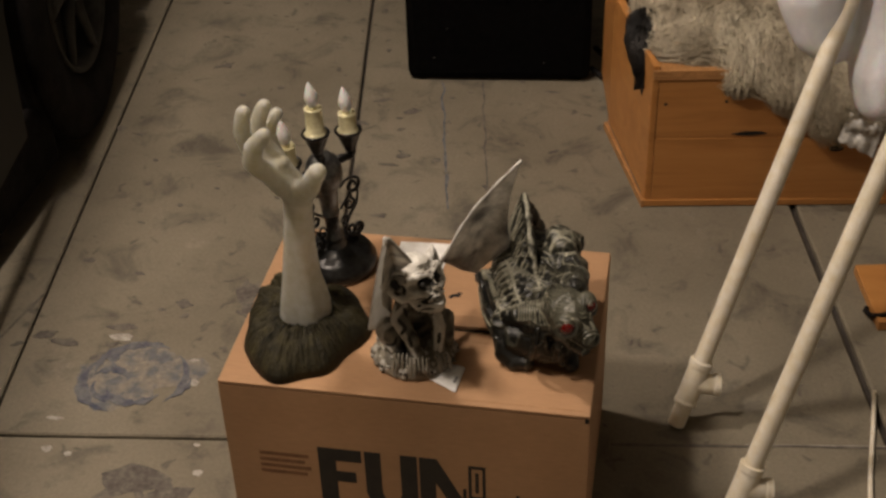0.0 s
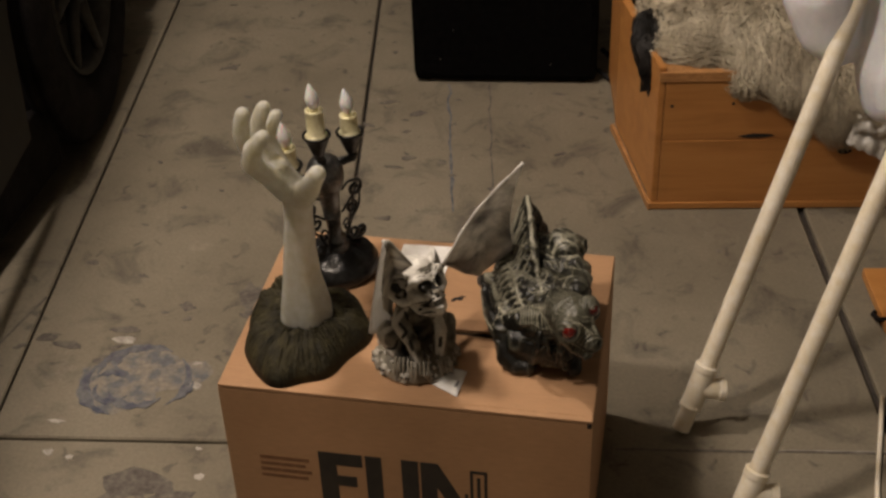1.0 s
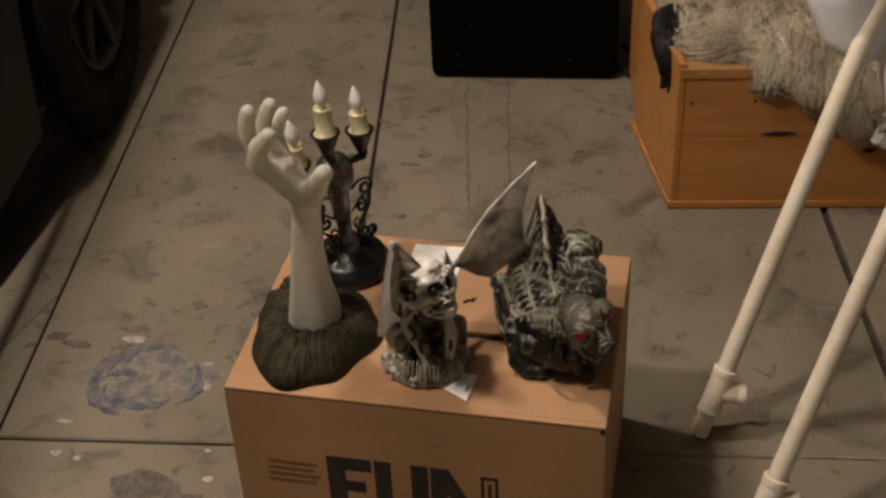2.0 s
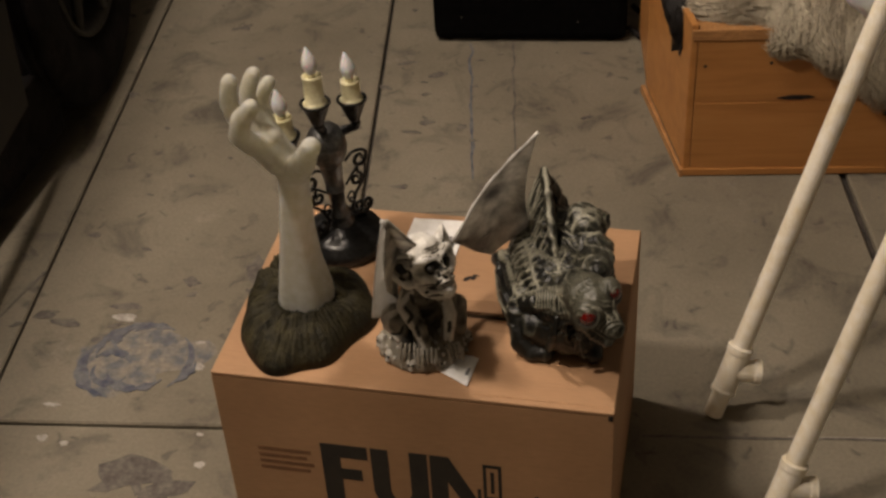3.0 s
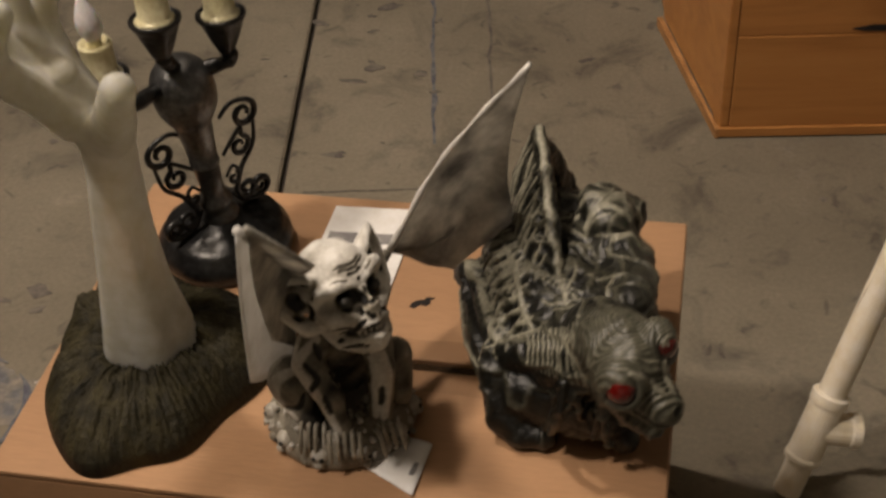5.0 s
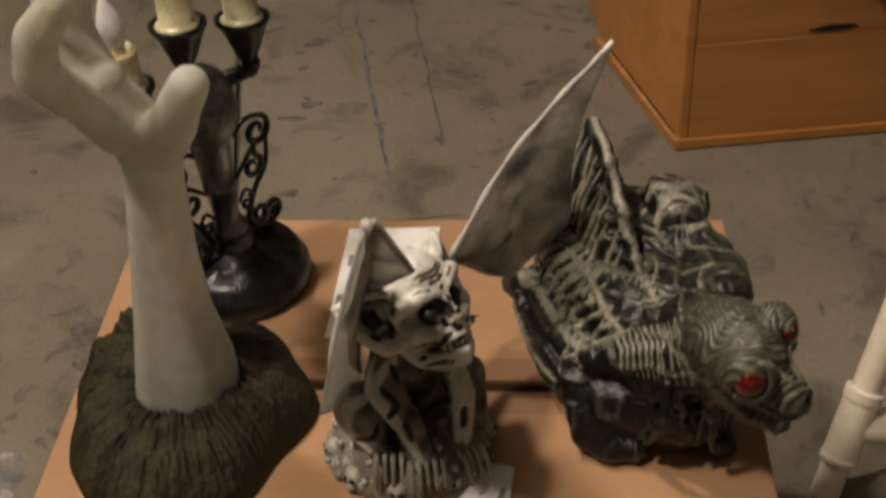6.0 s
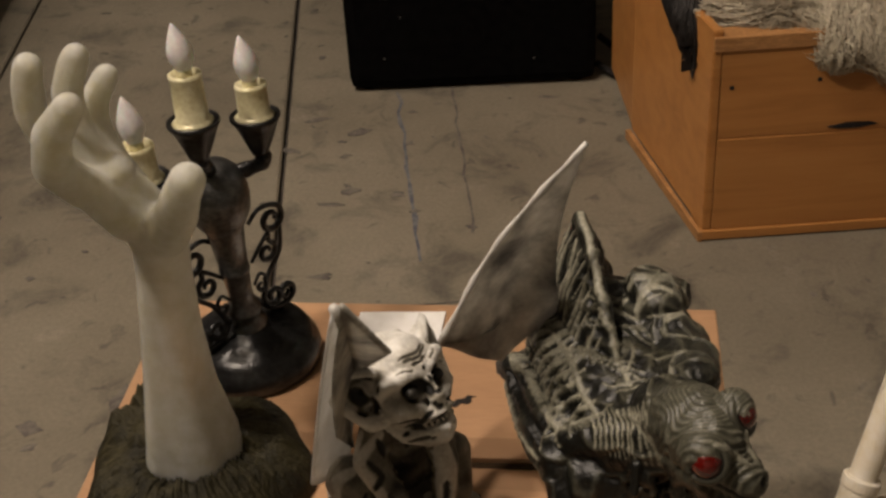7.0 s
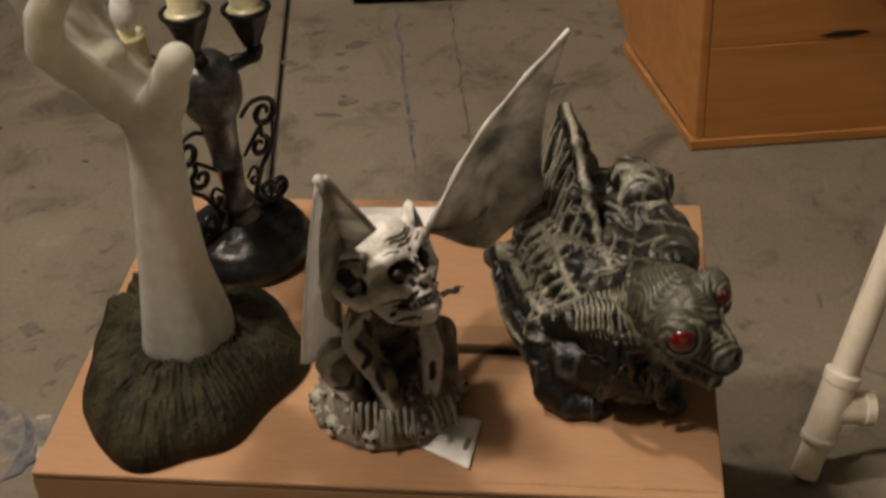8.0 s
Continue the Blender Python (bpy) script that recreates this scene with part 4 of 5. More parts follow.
    sheet(skin, far, 0.0016, 1, 18, lambda u, v: bow(v) * (1 - u) + Vector((0, 0.014, 0)) * math.sin(math.pi * v) * math.sin(math.pi * u) - Vector((0.004, 0, 0)) * u * math.sin(math.pi * v) - Vector((0.010, 0, 0.005)) * v * v * math.sin(math.pi * u) + Vector((0, 0.0015, 0)) * math.sin(8 * u + 5 * v))
    spar = [Vector(far[0]).lerp(Vector(far[3]), k / 16) + bow(k / 16) for k in range(17)]
    add(tube, 0.85, spar, [0.0023 + 0.0007 * math.sin(k * 1.7) - 0.0009 * k / 16 for k in range(17)], 8)
    for u in (0.45, 0.8):
        tube(skin, [Vector(far[0]).lerp(Vector(far[1]), u * w) .lerp(Vector(far[0]).lerp(Vector(far[1]), u) + Vector((0.012 * u, 0.010, 0.03)), w) for w in (0, 0.35, 0.7, 1)], [0.0016, 0.0012, 0.0010, 0.0004], 6, 1)
    add(tube, 0.35, [(0.250, 0.105, z + 0.088), (0.258, 0.135, z + 0.096), (0.268, 0.158, z + 0.100)], [0.011, 0.007, 0.003], 10)
    tube(skin, [(0.226, 0.098, z + 0.096), (0.219, 0.092, z + 0.128), (0.232, 0.030, z + 0.200), (0.2470, -0.052, z + 0.284)], [0.008, 0.004, 0.0028, 0.0030], 8, 2)
    tube(skin, [(0.217, 0.098, z + 0.121), (0.259, 0.020, z + 0.201), (0.2495, -0.046, z + 0.281)], [0.002, 0.0016, 0.0022], 6, 1)
    solo("gargoyle_statue", skin, (M_STATUE, M_WING, M_WING_LIT), "bone-coloured winged gargoyle crouching on a mound of bones", "statue")


# ---- the red-eyed creature ----
def creature():
    z = T
    rng = random.Random(23)
    V = lambda x, y, h: (x, y, z + h)
    b = bmesh.new()
    limb(b, (0.372, 0.215, z + 0.050, 0.048), (0.392, 0.160, z + 0.056, 0.048), (0.408, 0.110, z + 0.064, 0.038), (0.424, 0.085, z + 0.086, 0.028))
    limb(b, (0.338, 0.205, z + 0.030, 0.028), (0.352, 0.150, z + 0.032, 0.028), (0.368, 0.108, z + 0.030, 0.024))
    limb(b, (0.332, 0.198, z + 0.042, 0.016), (0.318, 0.208, z + 0.042, 0.011), (0.308, 0.218, z + 0.036, 0.006))
    limb(b, (0.420, 0.215, z + 0.046, 0.032), (0.438, 0.160, z + 0.046, 0.028), (0.444, 0.115, z + 0.050, 0.022))
    for k in range(11):         # peaked back fin
        w = k / 10
        x, y, top = 0.366 + 0.026 * w, 0.246 - 0.098 * w, 0.152 - 0.052 * w * w
        limb(b, V(x - 0.004, y, 0.06) + (0.026,), V(x - 0.006, y, top * 0.72) + (0.0150,), V(x, y, top) + (0.004,))
    limb(b, *[V(0.366 + 0.026 * w, 0.246 - 0.098 * w, 0.152 - 0.052 * w * w) + (0.0046,) for w in (0, 0.2, 0.4, 0.6, 0.8, 1)])
    limb(b, V(0.384, 0.232, 0.078) + (0.030,), V(0.408, 0.216, 0.084) + (0.024,))
    limb(b, V(0.366, 0.246, 0.152) + (0.0042,), V(0.376, 0.275, 0.090) + (0.012,), V(0.380, 0.285, 0.030) + (0.024,))
    limb(b, V(0.385, 0.205, 0.072) + (0.036,), V(0.405, 0.160, 0.070) + (0.037,), V(0.420, 0.120, 0.078) + (0.030,))
    blob(b, V(0.420, 0.212, 0.112), (0.021, 0.022, 0.014), (0, 25, 0))
    blob(b, V(0.431, 0.230, 0.094), (0.018, 0.016, 0.016))
    limb(b, V(0.420, 0.206, 0.094) + (0.022,), V(0.436, 0.168, 0.092) + (0.020,), V(0.442, 0.122, 0.100) + (0.019,))
    limb(b, V(0.382, 0.104, 0.034) + (0.030,), V(0.424, 0.092, 0.036) + (0.028,))
    for _ in range(26):         # fibrous hanks under the chin
        p = Vector(V(rng.uniform(0.400, 0.446), rng.uniform(0.052, 0.080), rng.uniform(0.060, 0.082)))
        d = Vector((rng.uniform(-0.4, 0.3), rng.uniform(0.1, 0.6), -1)).normalized() * rng.uniform(0.030, 0.045)
        tube(b, [p + Vector((0, 0.006, 0.012)), p, p + d * 0.5 + Vector((rng.uniform(-0.003, 0.003),) * 3), p + d], [0.004, 0.0026, 0.0022, 0.0016], 6)
    limb(b, V(0.404, 0.208, 0.088) + (0.020,), V(0.424, 0.198, 0.108) + (0.017,))
    limb(b, V(0.444, 0.190, 0.088) + (0.012,), V(0.450, 0.150, 0.102) + (0.012,), V(0.446, 0.110, 0.112) + (0.014,))
    # head: wide brow, blunt snout, lower jaw
    limb(b, V(0.426, 0.092, 0.098) + (0.026,), V(0.442, 0.064, 0.114) + (0.027,), V(0.450, 0.047, 0.116) + (0.025,))
    limb(b, V(0.458, 0.040, 0.108) + (0.019,), V(0.471, 0.030, 0.101) + (0.0145,))
    blob(b, V(0.445, 0.028, 0.122), (0.0165, 0.0125, 0.0150))
    blob(b, V(0.465, 0.058, 0.132), (0.0125, 0.0145, 0.0140))
    limb(b, V(0.438, 0.060, 0.090) + (0.017,), V(0.458, 0.036, 0.088) + (0.013,), V(0.467, 0.026, 0.086) + (0.008,))
    # fore limbs and the low base between the feet
    limb(b, V(0.360, 0.128, 0.056) + (0.015,), V(0.354, 0.104, 0.046) + (0.013,), V(0.362, 0.088, 0.018) + (0.014,), V(0.372, 0.080, 0.010) + (0.011,), V(0.392, 0.078, 0.009) + (0.009,))
    limb(b, V(0.366, 0.106, 0.060) + (0.013,), V(0.394, 0.092, 0.078) + (0.015,), V(0.424, 0.078, 0.096) + (0.016,))
    limb(b, V(0.440, 0.110, 0.040) + (0.018,), V(0.444, 0.092, 0.016) + (0.013,), V(0.448, 0.082, 0.010) + (0.010,))
    limb(b, *[V(x, y, 0.014) + (0.014,) for x, y in ((0.36, 0.20), (0.44, 0.20), (0.44, 0.11), (0.37, 0.10), (0.36, 0.20))])
    skin = fused(b, 0.0013, 4)
    for v in skin.verts:
        v.co.z = max(v.co.z, z + 0.0008)
    tree = BVHTree.FromBMesh(skin)

    def on(*knots):
        return [tree.find_nearest(p)[0] for p in spline([V(*k) for k in knots])]

    def over(*knots):
        """Laid on the skin from above."""
        hits = [tree.ray_cast(Vector((p.x, p.y, z + 0.4)), Vector((0, 0, -1)))[0] for p in spline([V(*k) for k in knots])]
        return [p for p in hits if p is not None and p.z > z + 0.004]

    lines = [(on((0.366, 0.246, 0.158), (0.374, 0.214, 0.150), (0.382, 0.184, 0.132), (0.392, 0.150, 0.106), (0.404, 0.115, 0.100)), 0.0042, 0.0022, 0.85)]
    for k in range(11):        # slanting ribs on the fin
        w = k / 10
        x, y, top = 0.364 + 0.026 * w, 0.246 - 0.096 * w, 0.148 - 0.050 * w * w
        bend = 0.005 * math.sin(k * 2.1)
        lines.append((on((x - 0.004, y, top), (x - 0.014, y - 0.007 + bend, top - 0.020), (x - 0.022, y - 0.012, top - 0.042), (x - 0.034, y - 0.008 + bend, top - 0.064)), 0.0030, 0.0028, 0.74))
        if k % 2:
            lines.append((on((x + 0.006, y, top - 0.016), (x + 0.018, y - 0.006, top - 0.034), (x + 0.032, y - 0.010 + bend, top - 0.050)), 0.0040, 0.0028, 0.62))
    lines.append((on((0.374, 0.244, 0.140), (0.384, 0.200, 0.122), (0.394, 0.165, 0.098)), 0.0050, -0.0030, 0.0))
    for k in range(10):         # sinews fanning from the shoulder over the back
        w = k / 9
        start = (0.312 + 0.006 * w, 0.214 - 0.020 * w, 0.046)
        end = (0.366 + 0.058 * w, 0.212 - 0.112 * w, 0.12)
        mid = [(a + e) / 2 + d for a, e, d in zip(start, end, (rng.uniform(-0.005, 0.005), rng.uniform(-0.010, 0.010), 0.02))]
        lines.append((over(start, mid, end), rng.uniform(0.0024, 0.0034), rng.uniform(0.0022, 0.0034), rng.uniform(0.55, 0.85)))
    for k in range(8):          # ladder of ribs along the near flank
        x, y = 0.328 + 0.0046 * k, 0.190 - 0.0118 * k
        lines.append((on((x, y, 0.060), (x + 0.012, y - 0.004, 0.076), (x + 0.026, y - 0.006, 0.088)), 0.0040, 0.0030, 0.72))
        lines.append((on((x + 0.006, y - 0.006, 0.070), (x + 0.016, y - 0.009, 0.080)), 0.0032, -0.0026, 0.0))
    for knots, r in ((((0.314, 0.204, 0.056), (0.332, 0.168, 0.062), (0.348, 0.128, 0.062), (0.362, 0.104, 0.060)), 0.0052), (((0.346, 0.190, 0.088), (0.360, 0.160, 0.092), (0.372, 0.125, 0.086), (0.384, 0.104, 0.084)), 0.0042),
                     (((0.308, 0.204, 0.032), (0.326, 0.158, 0.032), (0.342, 0.115, 0.034)), 0.0050)):
        lines.append((on(*knots), r, 0.0032, 0.74))
    lines.append((on((0.310, 0.196, 0.046), (0.326, 0.160, 0.047), (0.342, 0.118, 0.048)), 0.0060, -0.0036, 0.0))
    for k in range(6):
        y = 0.184 - 0.014 * k
        lines.append((on((0.316 + 0.004 * k, y, 0.030), (0.314 + 0.004 * k, y - 0.004, 0.018), (0.318 + 0.004 * k, y - 0.004, 0.006)), 0.0040, 0.0020, 0.45))
    for _ in range(46):         # tangled veins on the back
        x, y, a = rng.uniform(0.335, 0.445), rng.uniform(0.100, 0.235), rng.uniform(-2.2, -0.4)
        knots = [(x, y, 0.13)]
        for _ in range(3):
            a += rng.uniform(-0.7, 0.7)
            knots.append((knots[-1][0] + 0.010 * math.cos(a), knots[-1][1] + 0.010 * math.sin(a), 0.13))
        lines.append((over(*knots), rng.uniform(0.0020, 0.0030), rng.uniform(0.0016, 0.0028), rng.uniform(0.35, 0.75)))
    for k in range(13):         # hatching on the raised fore limb
        w = k / 12
        lines.append((on((0.372 + 0.050 * w, 0.104 - 0.022 * w, 0.090 + 0.022 * w), (0.376 + 0.050 * w, 0.088 - 0.020 * w, 0.088 + 0.020 * w), (0.381 + 0.050 * w, 0.080 - 0.018 * w, 0.070 + 0.018 * w)), 0.0021, 0.0011, 0.72))
    for x, y, h in ((0.408, 0.208, 0.13), (0.420, 0.200, 0.145), (0.430, 0.212, 0.13), (0.436, 0.222, 0.11), (0.440, 0.186, 0.11)):
        lines.append((over((x - 0.012, y - 0.010, h), (x, y, h + 0.01), (x + 0.012, y - 0.004, h)), 0.0042, 0.0020, 0.80))
    lines += [(on((0.424, 0.034, 0.104), (0.446, 0.014, 0.100), (0.468, 0.010, 0.094), (0.484, 0.024, 0.092)), 0.0026, -0.0020, 0.02),
              (on((0.484, 0.018, 0.106), (0.487, 0.022, 0.108)), 0.0034, -0.0024, 0.02), (on((0.488, 0.034, 0.108), (0.487, 0.037, 0.110)), 0.0034, -0.0022, 0.02),
              (on((0.452, 0.020, 0.138), (0.462, 0.024, 0.128), (0.474, 0.026, 0.116)), 0.0034, 0.0018, 0.70), (on((0.472, 0.048, 0.138), (0.476, 0.038, 0.126), (0.480, 0.030, 0.114)), 0.0034, 0.0018, 0.70)]
    brow = Vector(V(0.447, 0.066, 0.138))

    def headness(p):
        return max(0.0, min(1.0, (0.098 - p.y) / 0.020)) * max(0.0, min(1.0, (p.z - z - 0.080) / 0.016)) * max(0.0, min(1.0, (p.x - 0.405) / 0.02))

    def field(p):
        """Wrinkled brow on the head, a web of folds elsewhere."""
        h = headness(p)
        q = p + 0.006 * noise.noise_vector(p * 45)
        d = q - brow
        ripple = math.sin((math.hypot(d.x * 1.0 + d.y * 0.45, d.y * 0.9 - d.x * 0.35) + 0.5 * abs(d.x - d.y) * 0.3) * 1650)
        web = max(0.0, 1 - 5.0 * abs(noise.noise(Vector((q.x * 48 + q.y * 16, q.y * 30, q.z * 42)))))
        fine = max(0.0, 1 - 4.0 * abs(noise.noise(q * 120)))
        return h * 0.00055 * ripple + (1 - h) * (0.0022 * web + 0.0003 * fine) + 0.0006 * noise.noise(p * 90), h * 0.13 * ripple + (1 - h) * (0.30 * web * web + 0.05 * fine)

    carve(skin, lines, lambda p: 0.03 + 0.08 * noise.noise(p * 60) + 0.42 * headness(p) + 0.18 * max(0, 1 - (p - Vector(V(0.426, 0.210, 0.125))).length / 0.03) + 0.22 * max(0, 1 - (p - Vector(V(0.448, 0.14, 0.11))).length / 0.045), field)
    for f in skin.faces:
        f.material_index = 0

    def add(maker, tone, *args, **keys):
        old = len(skin.faces)
        maker(skin, *args, **keys)
        skin.faces.ensure_lookup_table()
        toned(skin, skin.faces[old:], tone)

    # lidded red eyes
    for p, o in ((Vector(V(0.4450, 0.0170, 0.1240)), Vector((-0.20, -0.86, 0.46))), (Vector(V(0.4730, 0.0520, 0.1350)), Vector((0.80, -0.28, 0.52)))):
        o.normalize()
        blob(skin, p - o * 0.0068, 0.0107, slot=1)
        add(blob, 0.42, p - o * 0.0082 + Vector((-0.001, 0.003, 0.0030)), 0.0118)
        t = o.orthogonal().normalized()
        s = o.cross(t)
        ring = lambda r, back: [p - o * back + r * (t * math.cos(a) + s * math.sin(a)) for a in (math.tau * k / 24 for k in range(25))]
        add(tube, 0.0, ring(0.0098, 0.0036), 0.0017, 8)
        add(tube, 0.34, ring(0.0118, 0.0052), 0.0030, 8)
    solo("creature_statue", skin, (M_FROG, M_RED), "dark green sinewy crouching creature with red glass eyes", "statue")


# ---- the white pipe stand ----
PIPE_LEAN = Vector((0.088, 0.103, 0.298)).normalized()


def pipe_stand():
    s = thing("pipe_stand", "cream plastic pipe frame leaning over the floor", "stand", (0.595, 0.322, 0))
    inv = Matrix.Translation((-0.595, -0.322, 0))
    for foot, length in ((Vector((0.595, 0.322, 0.004)), 0.74), (Vector((0.668, 0.112, 0.004)), 0.86)):
        at = lambda d: foot + PIPE_LEAN * d
        tee = lathe(bmesh.new(), [(0.0142, 0.038), (0.0172, 0.0385), (0.0178, 0.043), (0.0165, 0.046), (0.0165, 0.100), (0.0178, 0.103), (0.0180, 0.112), (0.0168, 0.113), (0.0142, 0.1135)], 28, foot, PIPE_LEAN)
        out = Vector((0.78, 0.12, -0.10)).normalized()
        lathe(tee, [(0.0158, 0.0), (0.0158, 0.030), (0.0172, 0.032), (0.0172, 0.040), (0.0150, 0.0405), (0.0128, 0.039), (0.0120, 0.015)], 24, at(0.074), out)
        bmesh.ops.transform(tee, matrix=inv, verts=tee.verts)
        part("tee_fitting", tee, M_PVC, s, "cream moulded tee fitting", smooth=False)
        stub = lathe(bmesh.new(), [(0.0128, 0.0), (0.0134, 0.0008), (0.0134, 0.045)], 24, foot, PIPE_LEAN)
        bmesh.ops.transform(stub, matrix=inv, verts=stub.verts)
        part("stub", stub, M_PVC, s)
        rows = [(0.0130, 0.108)] + [(0.0134 + 0.00015 * noise.noise(Vector((k, 0, 0))), 0.11 + (length - 0.11) * k / 20) for k in range(21)]
        pipe = lathe(bmesh.new(), rows, 24, foot, PIPE_LEAN)
        tube(pipe, [at(0.20) + Vector((-0.0128, -0.004, 0)), at(0.225) + Vector((-0.0136, -0.004, 0)), at(0.25) + Vector((-0.0128, -0.004, 0))], [0.001, 0.002, 0.001], 6)
        bmesh.ops.transform(pipe, matrix=inv, verts=pipe.verts)
        part("pipe", pipe, M_PVC, s, smooth=True)
    # the smooth white form that the stand carries
    b = bmesh.new()
    limb(b, (0.764, 0.552, 0.540, 0.026), (0.748, 0.556, 0.572, 0.045), (0.734, 0.565, 0.626, 0.058), (0.74, 0.59, 0.75, 0.062))
    limb(b, (0.842, 0.535, 0.480, 0.040), (0.840, 0.548, 0.512, 0.050), (0.852, 0.575, 0.58, 0.054), (0.850, 0.60, 0.78, 0.060))
    limb(b, (0.77, 0.60, 0.78, 0.060), (0.81, 0.605, 0.84, 0.085), (0.85, 0.60, 0.78, 0.060))
    solo("white_form", fused(b, 0.006, 10), M_FOAM, "smooth white plastic display form on the pipe stand", "display form")


# ---- crate, hair, case, car ----
CRATE = Matrix.Translation((0.515, 0.919, 0)) @ Matrix.Rotation(0.150, 4, "Z")


def crate():
    c = thing("wooden_crate", "varnished pine crate with screwed boards", "crate")
    c.matrix_world = CRATE
    w, d, h, t = 0.66, 0.50, 0.292, 0.018
    put = lambda name, lo, hi, m=M_PINE, label="", bevel=0.0016: part(name, box(bmesh.new(), lo, hi, bevel), m, c, label)
    put("base_board", (-0.002, -0.003, 0.002), (w, d, 0.016), M_PINE)
    put("front_board", (0.012, 0.0, 0.0165), (w, t, 0.150))
    put("front_board", (0.012, 0.001, 0.1506), (w, t + 0.001, h - 0.020))
    put("front_rail", (0.000, -0.003, h - 0.0195), (w, t + 0.01, h), M_PINE_EDGE)
    put("back_board", (0.0, d - t, 0.0165), (w, d, h + 0.05))
    put("side_board", (w - t, t + 0.012, 0.0165), (w, d - t - 0.001, h - 0.02))
    put("lid", (0.004, 0.032, h - 0.016), (w - 0.001, d - t - 0.002, h - 0.004))
    # the splayed end, wider towards the back
    end = slab(bmesh.new(), [(0.0115, 0.0005), (0.0, 0.0), (-0.046, 0.290), (-0.030, 0.292)], 0.0165, h + 0.008)
    bmesh.ops.bevel(end, geom=end.edges[:], offset=0.0015, segments=2, affect="EDGES")
    part("end_board", end, M_PINE, c)
    part("end_board", box(bmesh.new(), (-0.044, 0.2935, 0.0165), (-0.028, d, h + 0.045), 0.0015), M_PINE, c)
    part("end_trim", slab(bmesh.new(), [(-0.001, -0.004), (-0.006, -0.003), (-0.055, 0.290), (-0.047, 0.291)], 0.001, 0.0155), M_PINE_EDGE, c)
    for x, h0 in ((0.026, 0.222), (0.135, 0.226), (0.020, 0.064), (0.120, 0.086), (0.26, 0.060), (0.40, 0.220)):
        part("screw", lathe(bmesh.new(), [(0.0034, 0.0), (0.0030, 0.0012), (0.0012, 0.0013)], 12, (x, 0.0015, h0), (0, -1, 0)), M_INK, c, "dark screw head")
    slot = [(0.150, 0.1585), (0.165, 0.1555), (0.190, 0.1550), (0.215, 0.1590), (0.205, 0.1625), (0.175, 0.1635)]
    bm = bmesh.new()
    ring = [[bm.verts.new((x, y, zz)) for x, zz in slot] for y in (-0.0006, 0.003)]
    bm.faces.new(ring[0])
    for k in range(len(slot)):
        j = (k + 1) % len(slot)
        bm.faces.new((ring[0][j], ring[0][k], ring[1][k], ring[1][j]))
    part("split", bm, M_DARK, c, "dark split between the boards")
    blob_bm = blob(bmesh.new(), (0.345, 0.001, 0.125), (0.016, 0.002, 0.008))
    part("knot_hole", blob_bm, M_DARK, c, "dark knot hole")


def hank(name, label, seed, count, centre, spread, lengths, droop, material, width, mound, loft=0.007, heading=-1.6):
    """A heap of long synthetic hair: a soft heap under many thin locks that lie over it and hang down."""
    rng = random.Random(seed)
    bm = bmesh.new()
    for at, r in mound:
        limb(bm, (*at, r), (at[0] + 0.01, at[1] + 0.01, at[2], r * 0.9))
    heap = wrinkled(fused(bm, 0.007, 5), 0.012, 24)
    heap.normal_update()
    tree = BVHTree.FromBMesh(heap)
    for _ in range(count):
        p = Vector((centre[0] + rng.gauss(0, spread[0]), centre[1] + rng.gauss(0, spread[1]), centre[2] + abs(rng.gauss(0, spread[2]))))
        p = tree.find_nearest(p)[0]
        a = rng.gauss(heading, 0.7)
        n, lng = 7, rng.uniform(*lengths)
        way = Vector((math.cos(a), math.sin(a), rng.uniform(-0.2, 0.12)))
        pts = [p]
        for _ in range(n):
            flow = noise.noise_vector(pts[-1] * 6 + Vector((seed, 0, 0)))
            way = (way + flow * 0.40 + Vector((0, 0, -droop))).normalized()
            q = pts[-1] + way * lng / n
            hit = tree.find_nearest(q)
            q = hit[0] + hit[1] * (0.001 + loft * rng.random())
            pts.append(q)
        tube(heap, pts, [width * (1 - 0.75 * k / n) for k in range(n + 1)], 3)
    solo(name, heap, material, label, "fake fur", smooth=True)


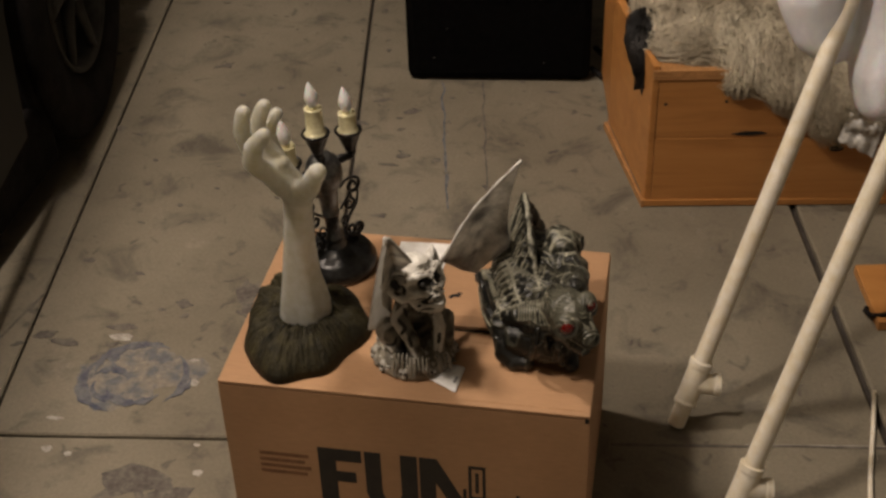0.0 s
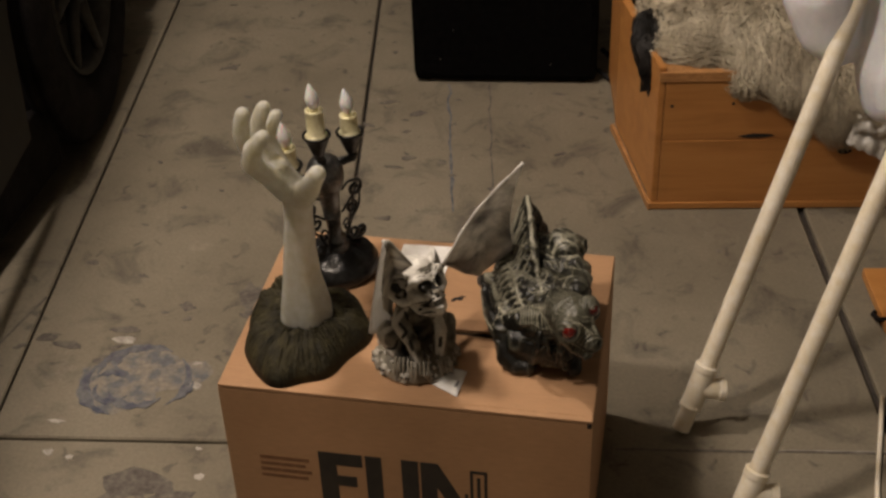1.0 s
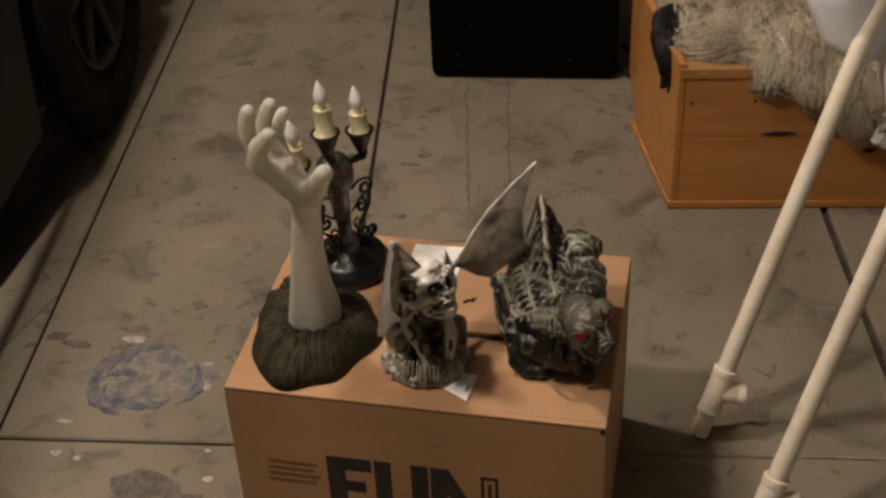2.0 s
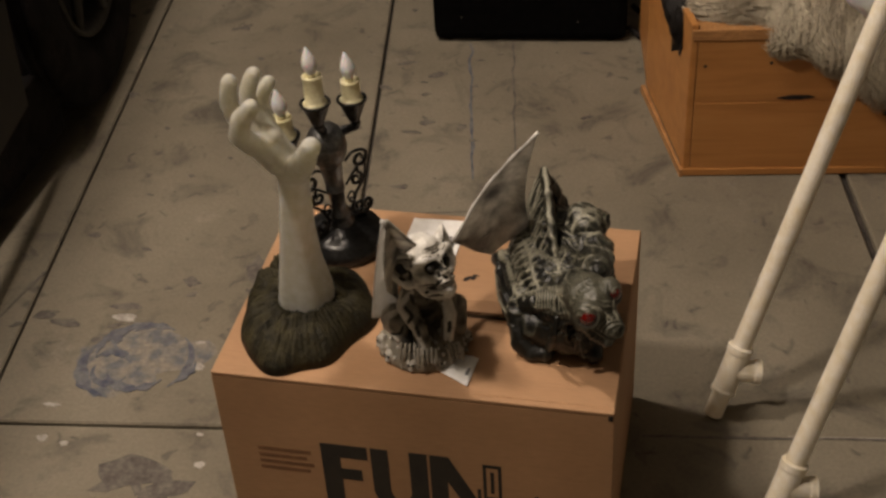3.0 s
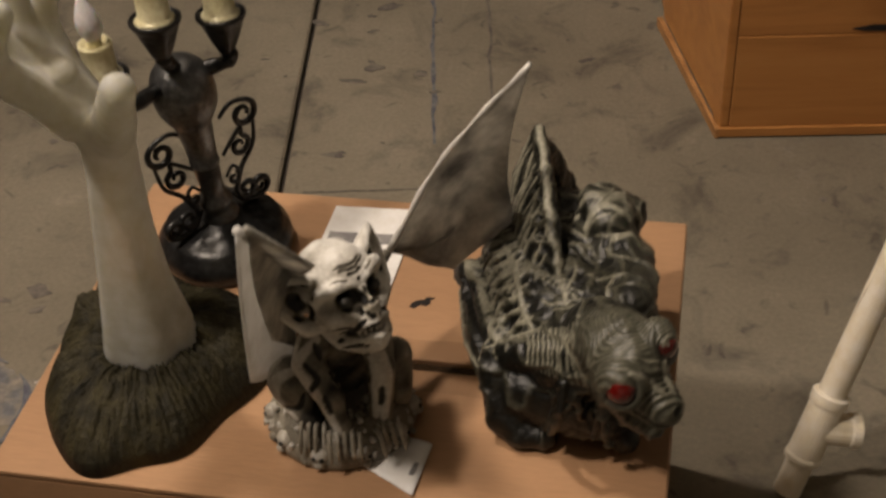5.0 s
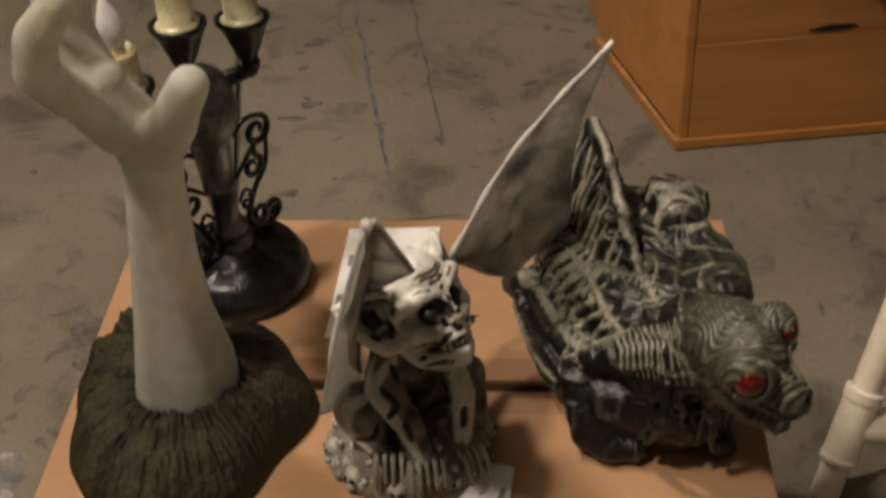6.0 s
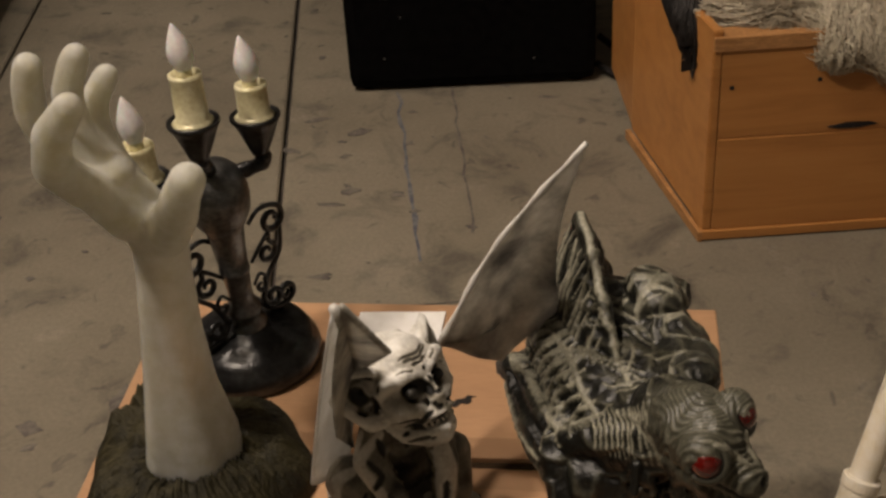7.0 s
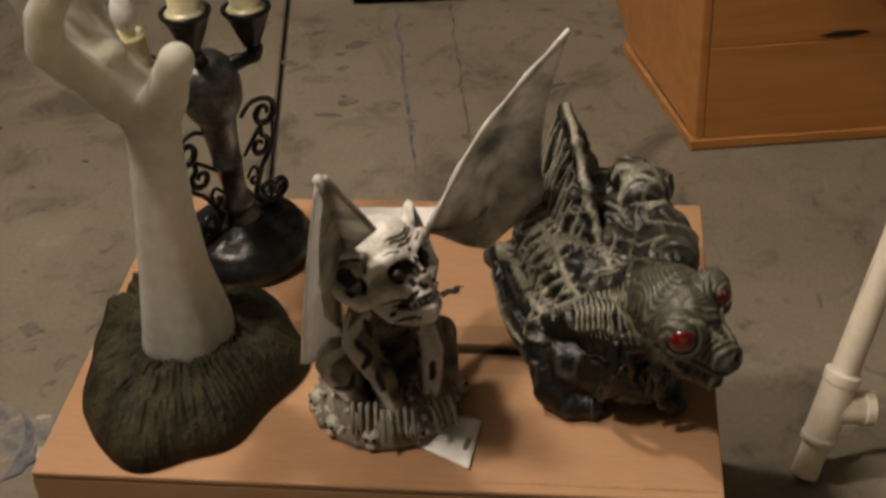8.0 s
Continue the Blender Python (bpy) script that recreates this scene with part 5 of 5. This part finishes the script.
def crate_load():
    place = lambda x, y, h: tuple(CRATE @ Vector((x, y, h)))
    hank("grey_fur", "matted grey synthetic hair spilling over the pine crate", 4, 9000, place(0.25, 0.10, 0.312), (0.15, 0.11, 0.016), (0.12, 0.28), 0.14, M_HAIR, 0.0008,
         [(place(0.03 + 0.055 * i + 0.012 * (j % 2), 0.078 + 0.062 * j, 0.288 + 0.010 * j), 0.034 + 0.006 * ((i * 3 + j * 5) % 4)) for i in range(9) for j in range(5)]
         + [(place(0.165 + 0.040 * i, 0.040 - 0.026 * k + 0.004 * k * k, 0.302 - 0.030 * k), 0.024 + 0.004 * ((i + k) % 3)) for i in range(8) for k in range(5) if k <= 1 + 0.9 * i and k < 4.6 - 0.25 * abs(i - 4)], 0.020, -0.8)
    hank("black_fur", "tuft of black synthetic hair on the crate's corner", 9, 2200, place(-0.014, 0.10, 0.318), (0.014, 0.05, 0.014), (0.06, 0.14), 0.55, M_HAIR_BLACK, 0.0008,
         [(place(-0.012, 0.14, 0.312), 0.020), (place(-0.014, 0.105, 0.306), 0.019), (place(-0.010, 0.080, 0.285), 0.016), (place(-0.012, 0.066, 0.255), 0.011), (place(-0.012, 0.054, 0.225), 0.007)], 0.012)
    bm = sheet(bmesh.new(), (place(0.330, -0.050, 0.175), place(0.400, -0.052, 0.135), place(0.412, -0.040, 0.225), place(0.350, -0.038, 0.225)), 0.0008, rows=14,
               sag=lambda u, v: Vector((0, 0.016 * noise.noise(Vector((u * 4, v * 4, 1))), 0.012 * noise.noise(Vector((u * 5, v * 5, 8))))))
    solo("plastic_bag", bm, M_BAG, "crumpled milky plastic bag hanging at the crate", "bag")


def speaker_case():
    m = Matrix.Translation((-0.026, 1.345, 0)) @ Matrix.Rotation(0.100, 4, "Z")
    c = thing("black_case", "black carpeted equipment case on the floor", "case")
    c.matrix_world = m
    part("shell", box(bmesh.new(), (0, 0, 0.006), (0.40, 0.34, 0.46), 0.016), M_CASE, c)
    for x in (0.03, 0.37):
        for y in (0.03, 0.31):
            part("foot", lathe(bmesh.new(), [(0.014, 0.0), (0.016, 0.002), (0.015, 0.0075)], 16, (x, y, 0.0)), M_RUBBER, c)
    for x, y, h in ((0.09, -0.0005, 0.13), (0.06, -0.0005, 0.06), (0.30, -0.0005, 0.05)):
        part("rivet", blob(bmesh.new(), (x, y, h), 0.0022, detail=2), M_RIM, c)
    pts = [(0.372, 1.42, 0.02), (0.40, 1.40, 0.008), (0.43, 1.37, 0.007), (0.45, 1.385, 0.007), (0.44, 1.43, 0.007), (0.41, 1.46, 0.02), (0.375, 1.46, 0.05)]
    solo("power_cable", tube(bmesh.new(), pts, 0.0055, 8), M_RUBBER, "black cable lying beside the case", "cable")


def car():
    c = thing("parked_car", "dark parked car with alloy wheels and an added low black side block", "car")
    # side panel with a round arch, made of a thick outline
    prof = [(-1.60, 0.20), (0.70, 0.20)]
    for k in range(13):
        a = math.pi - math.pi * k / 12
        prof.append((1.105 + 0.39 * math.cos(a), 0.33 + 0.39 * math.sin(a)))
    prof += [(1.52, 0.26), (2.05, 0.28), (2.08, 0.70), (1.60, 0.98), (0.55, 1.05), (-1.60, 1.05)]
    bm = bmesh.new()
    near, away = ([bm.verts.new((x - 0.150 * (y - 1.0), y, h)) for y, h in prof] for x in (-0.640, -0.675))
    bm.faces.new(near)
    bm.faces.new(away[::-1])
    for k in range(len(prof)):
        j = (k + 1) % len(prof)
        bm.faces.new((near[k], away[k], away[j], near[j]))
    part("body", bm, M_CAR, c)
    skew = Matrix.Translation((0, 0, 0)) @ Matrix(((1, -0.150, 0, 0.150), (0, 1, 0, 0), (0, 0, 1, 0), (0, 0, 0, 1)))
    part("hull", box(bmesh.new(), (-2.30, -1.6, 0.22), (-0.93, 2.1, 0.95), 0.02, skew), M_CAR, c)
    part("wheel_well", box(bmesh.new(), (-0.93, 0.70, 0.73), (-0.676, 1.52, 0.95), 0.0, skew), M_RUBBER, c)
    part("cabin", box(bmesh.new(), (-2.15, -1.6, 0.951), (-0.90, 0.6, 1.45), 0.08, skew), M_CAR, c)
    # black block added along the side to fill the dark strip before the wheel
    part("running_board", box(bmesh.new(), (-0.700, -1.4, 0.050), (-0.629, 0.86, 0.195), 0.010), M_RUBBER, c, "low black block added under the doors to fill the dark strip")
    part("floor_pan", box(bmesh.new(), (-2.2, -1.5, 0.14), (-0.900, 2.0, 0.218), 0.0, skew), M_RUBBER, c)

    def wheel(x, y, name_label):
        axis = Vector((1, 0.150, 0)).normalized()
        hub = Vector((x, y, 0.3265))
        rows = [(0.20, -0.20), (0.295, -0.205), (0.318, -0.190), (0.326, -0.170)]
        for k in range(5):
            u = -0.165 + 0.030 * k
            rows += [(0.326, u), (0.326, u + 0.022), (0.320, u + 0.023), (0.320, u + 0.028)]
        rows += [(0.326, -0.016), (0.316, -0.004), (0.290, 0.004), (0.262, 0.006), (0.222, 0.0), (0.196, -0.006), (0.190, -0.03), (0.180, -0.19)]
        tyre = part("tyre", lathe(bmesh.new(), rows, 64, hub, axis), M_RUBBER, wheel_parent := part("wheel", lathe(bmesh.new(), [(0.05, -0.17), (0.09, -0.165), (0.09, -0.05), (0.05, -0.04)], 24, hub, axis), M_RUBBER, c), smooth=True)
        part("rim", lathe(bmesh.new(), [(0.186, -0.05), (0.192, -0.004), (0.188, 0.001), (0.178, -0.008), (0.171, -0.04), (0.171, -0.10)], 48, hub, axis), M_RIM, wheel_parent, "dull alloy rim", smooth=True)
        up, side = Vector((0, 0, 1)), axis.cross(Vector((0, 0, 1)))
        for k in range(7):
            a = math.tau * k / 7 + math.pi / 2 + 0.2
            for s in (-0.10, 0.10):
                d = lambda r, o: hub + axis * o + r * (side * math.cos(a + s * (0.21 - r) * 3) + up * math.sin(a + s * (0.21 - r) * 3))
                part("spoke", tube(bmesh.new(), [d(0.03, -0.022), d(0.09, -0.020), d(0.14, -0.014), d(0.180, -0.010)], [0.018, 0.013, 0.010, 0.009], 8), M_RIM, wheel_parent, smooth=True)
        part("hub_cap", lathe(bmesh.new(), [(0.05, -0.03), (0.048, -0.008), (0.02, -0.002)], 20, hub, axis), M_RIM, wheel_parent, smooth=True)

    wheel(-0.640, 1.105, "")


def side_things():
    b = thing("wood_offcut", "brown wooden board end lying on the floor", "board")
    part("plank", box(bmesh.new(), (0, 0, 0.001), (0.22, 0.16, 0.019), 0.002, pose(0.918, 0.60, 0, 0, 0, 10)), M_PINE, b)
    pts = [(0.905, 0.655, 0.004), (0.900, 0.640, 0.010), (0.908, 0.622, 0.014), (0.925, 0.616, 0.022), (0.938, 0.622, 0.024)]
    solo("wire_hook", tube(bmesh.new(), pts, 0.0042, 8), M_RUBBER, "small black bent hook on the floor", "hook")
    pts = [(0.900, 0.44, 0.004), (0.892, 0.36, 0.004), (0.880, 0.26, 0.004), (0.872, 0.16, 0.004), (0.880, 0.06, 0.004), (0.91, -0.05, 0.004), (0.98, -0.16, 0.004)]
    solo("white_cable", tube(bmesh.new(), pts, 0.0038, 8), M_PVC, "thin white cable lying on the floor", "cable")


floor_slabs = room()
carton()
papers()
arm_prop()
candelabra()
gargoyle()
creature()
pipe_stand()
crate()
crate_load()
speaker_case()
car()
side_things()
stains(floor_slabs)
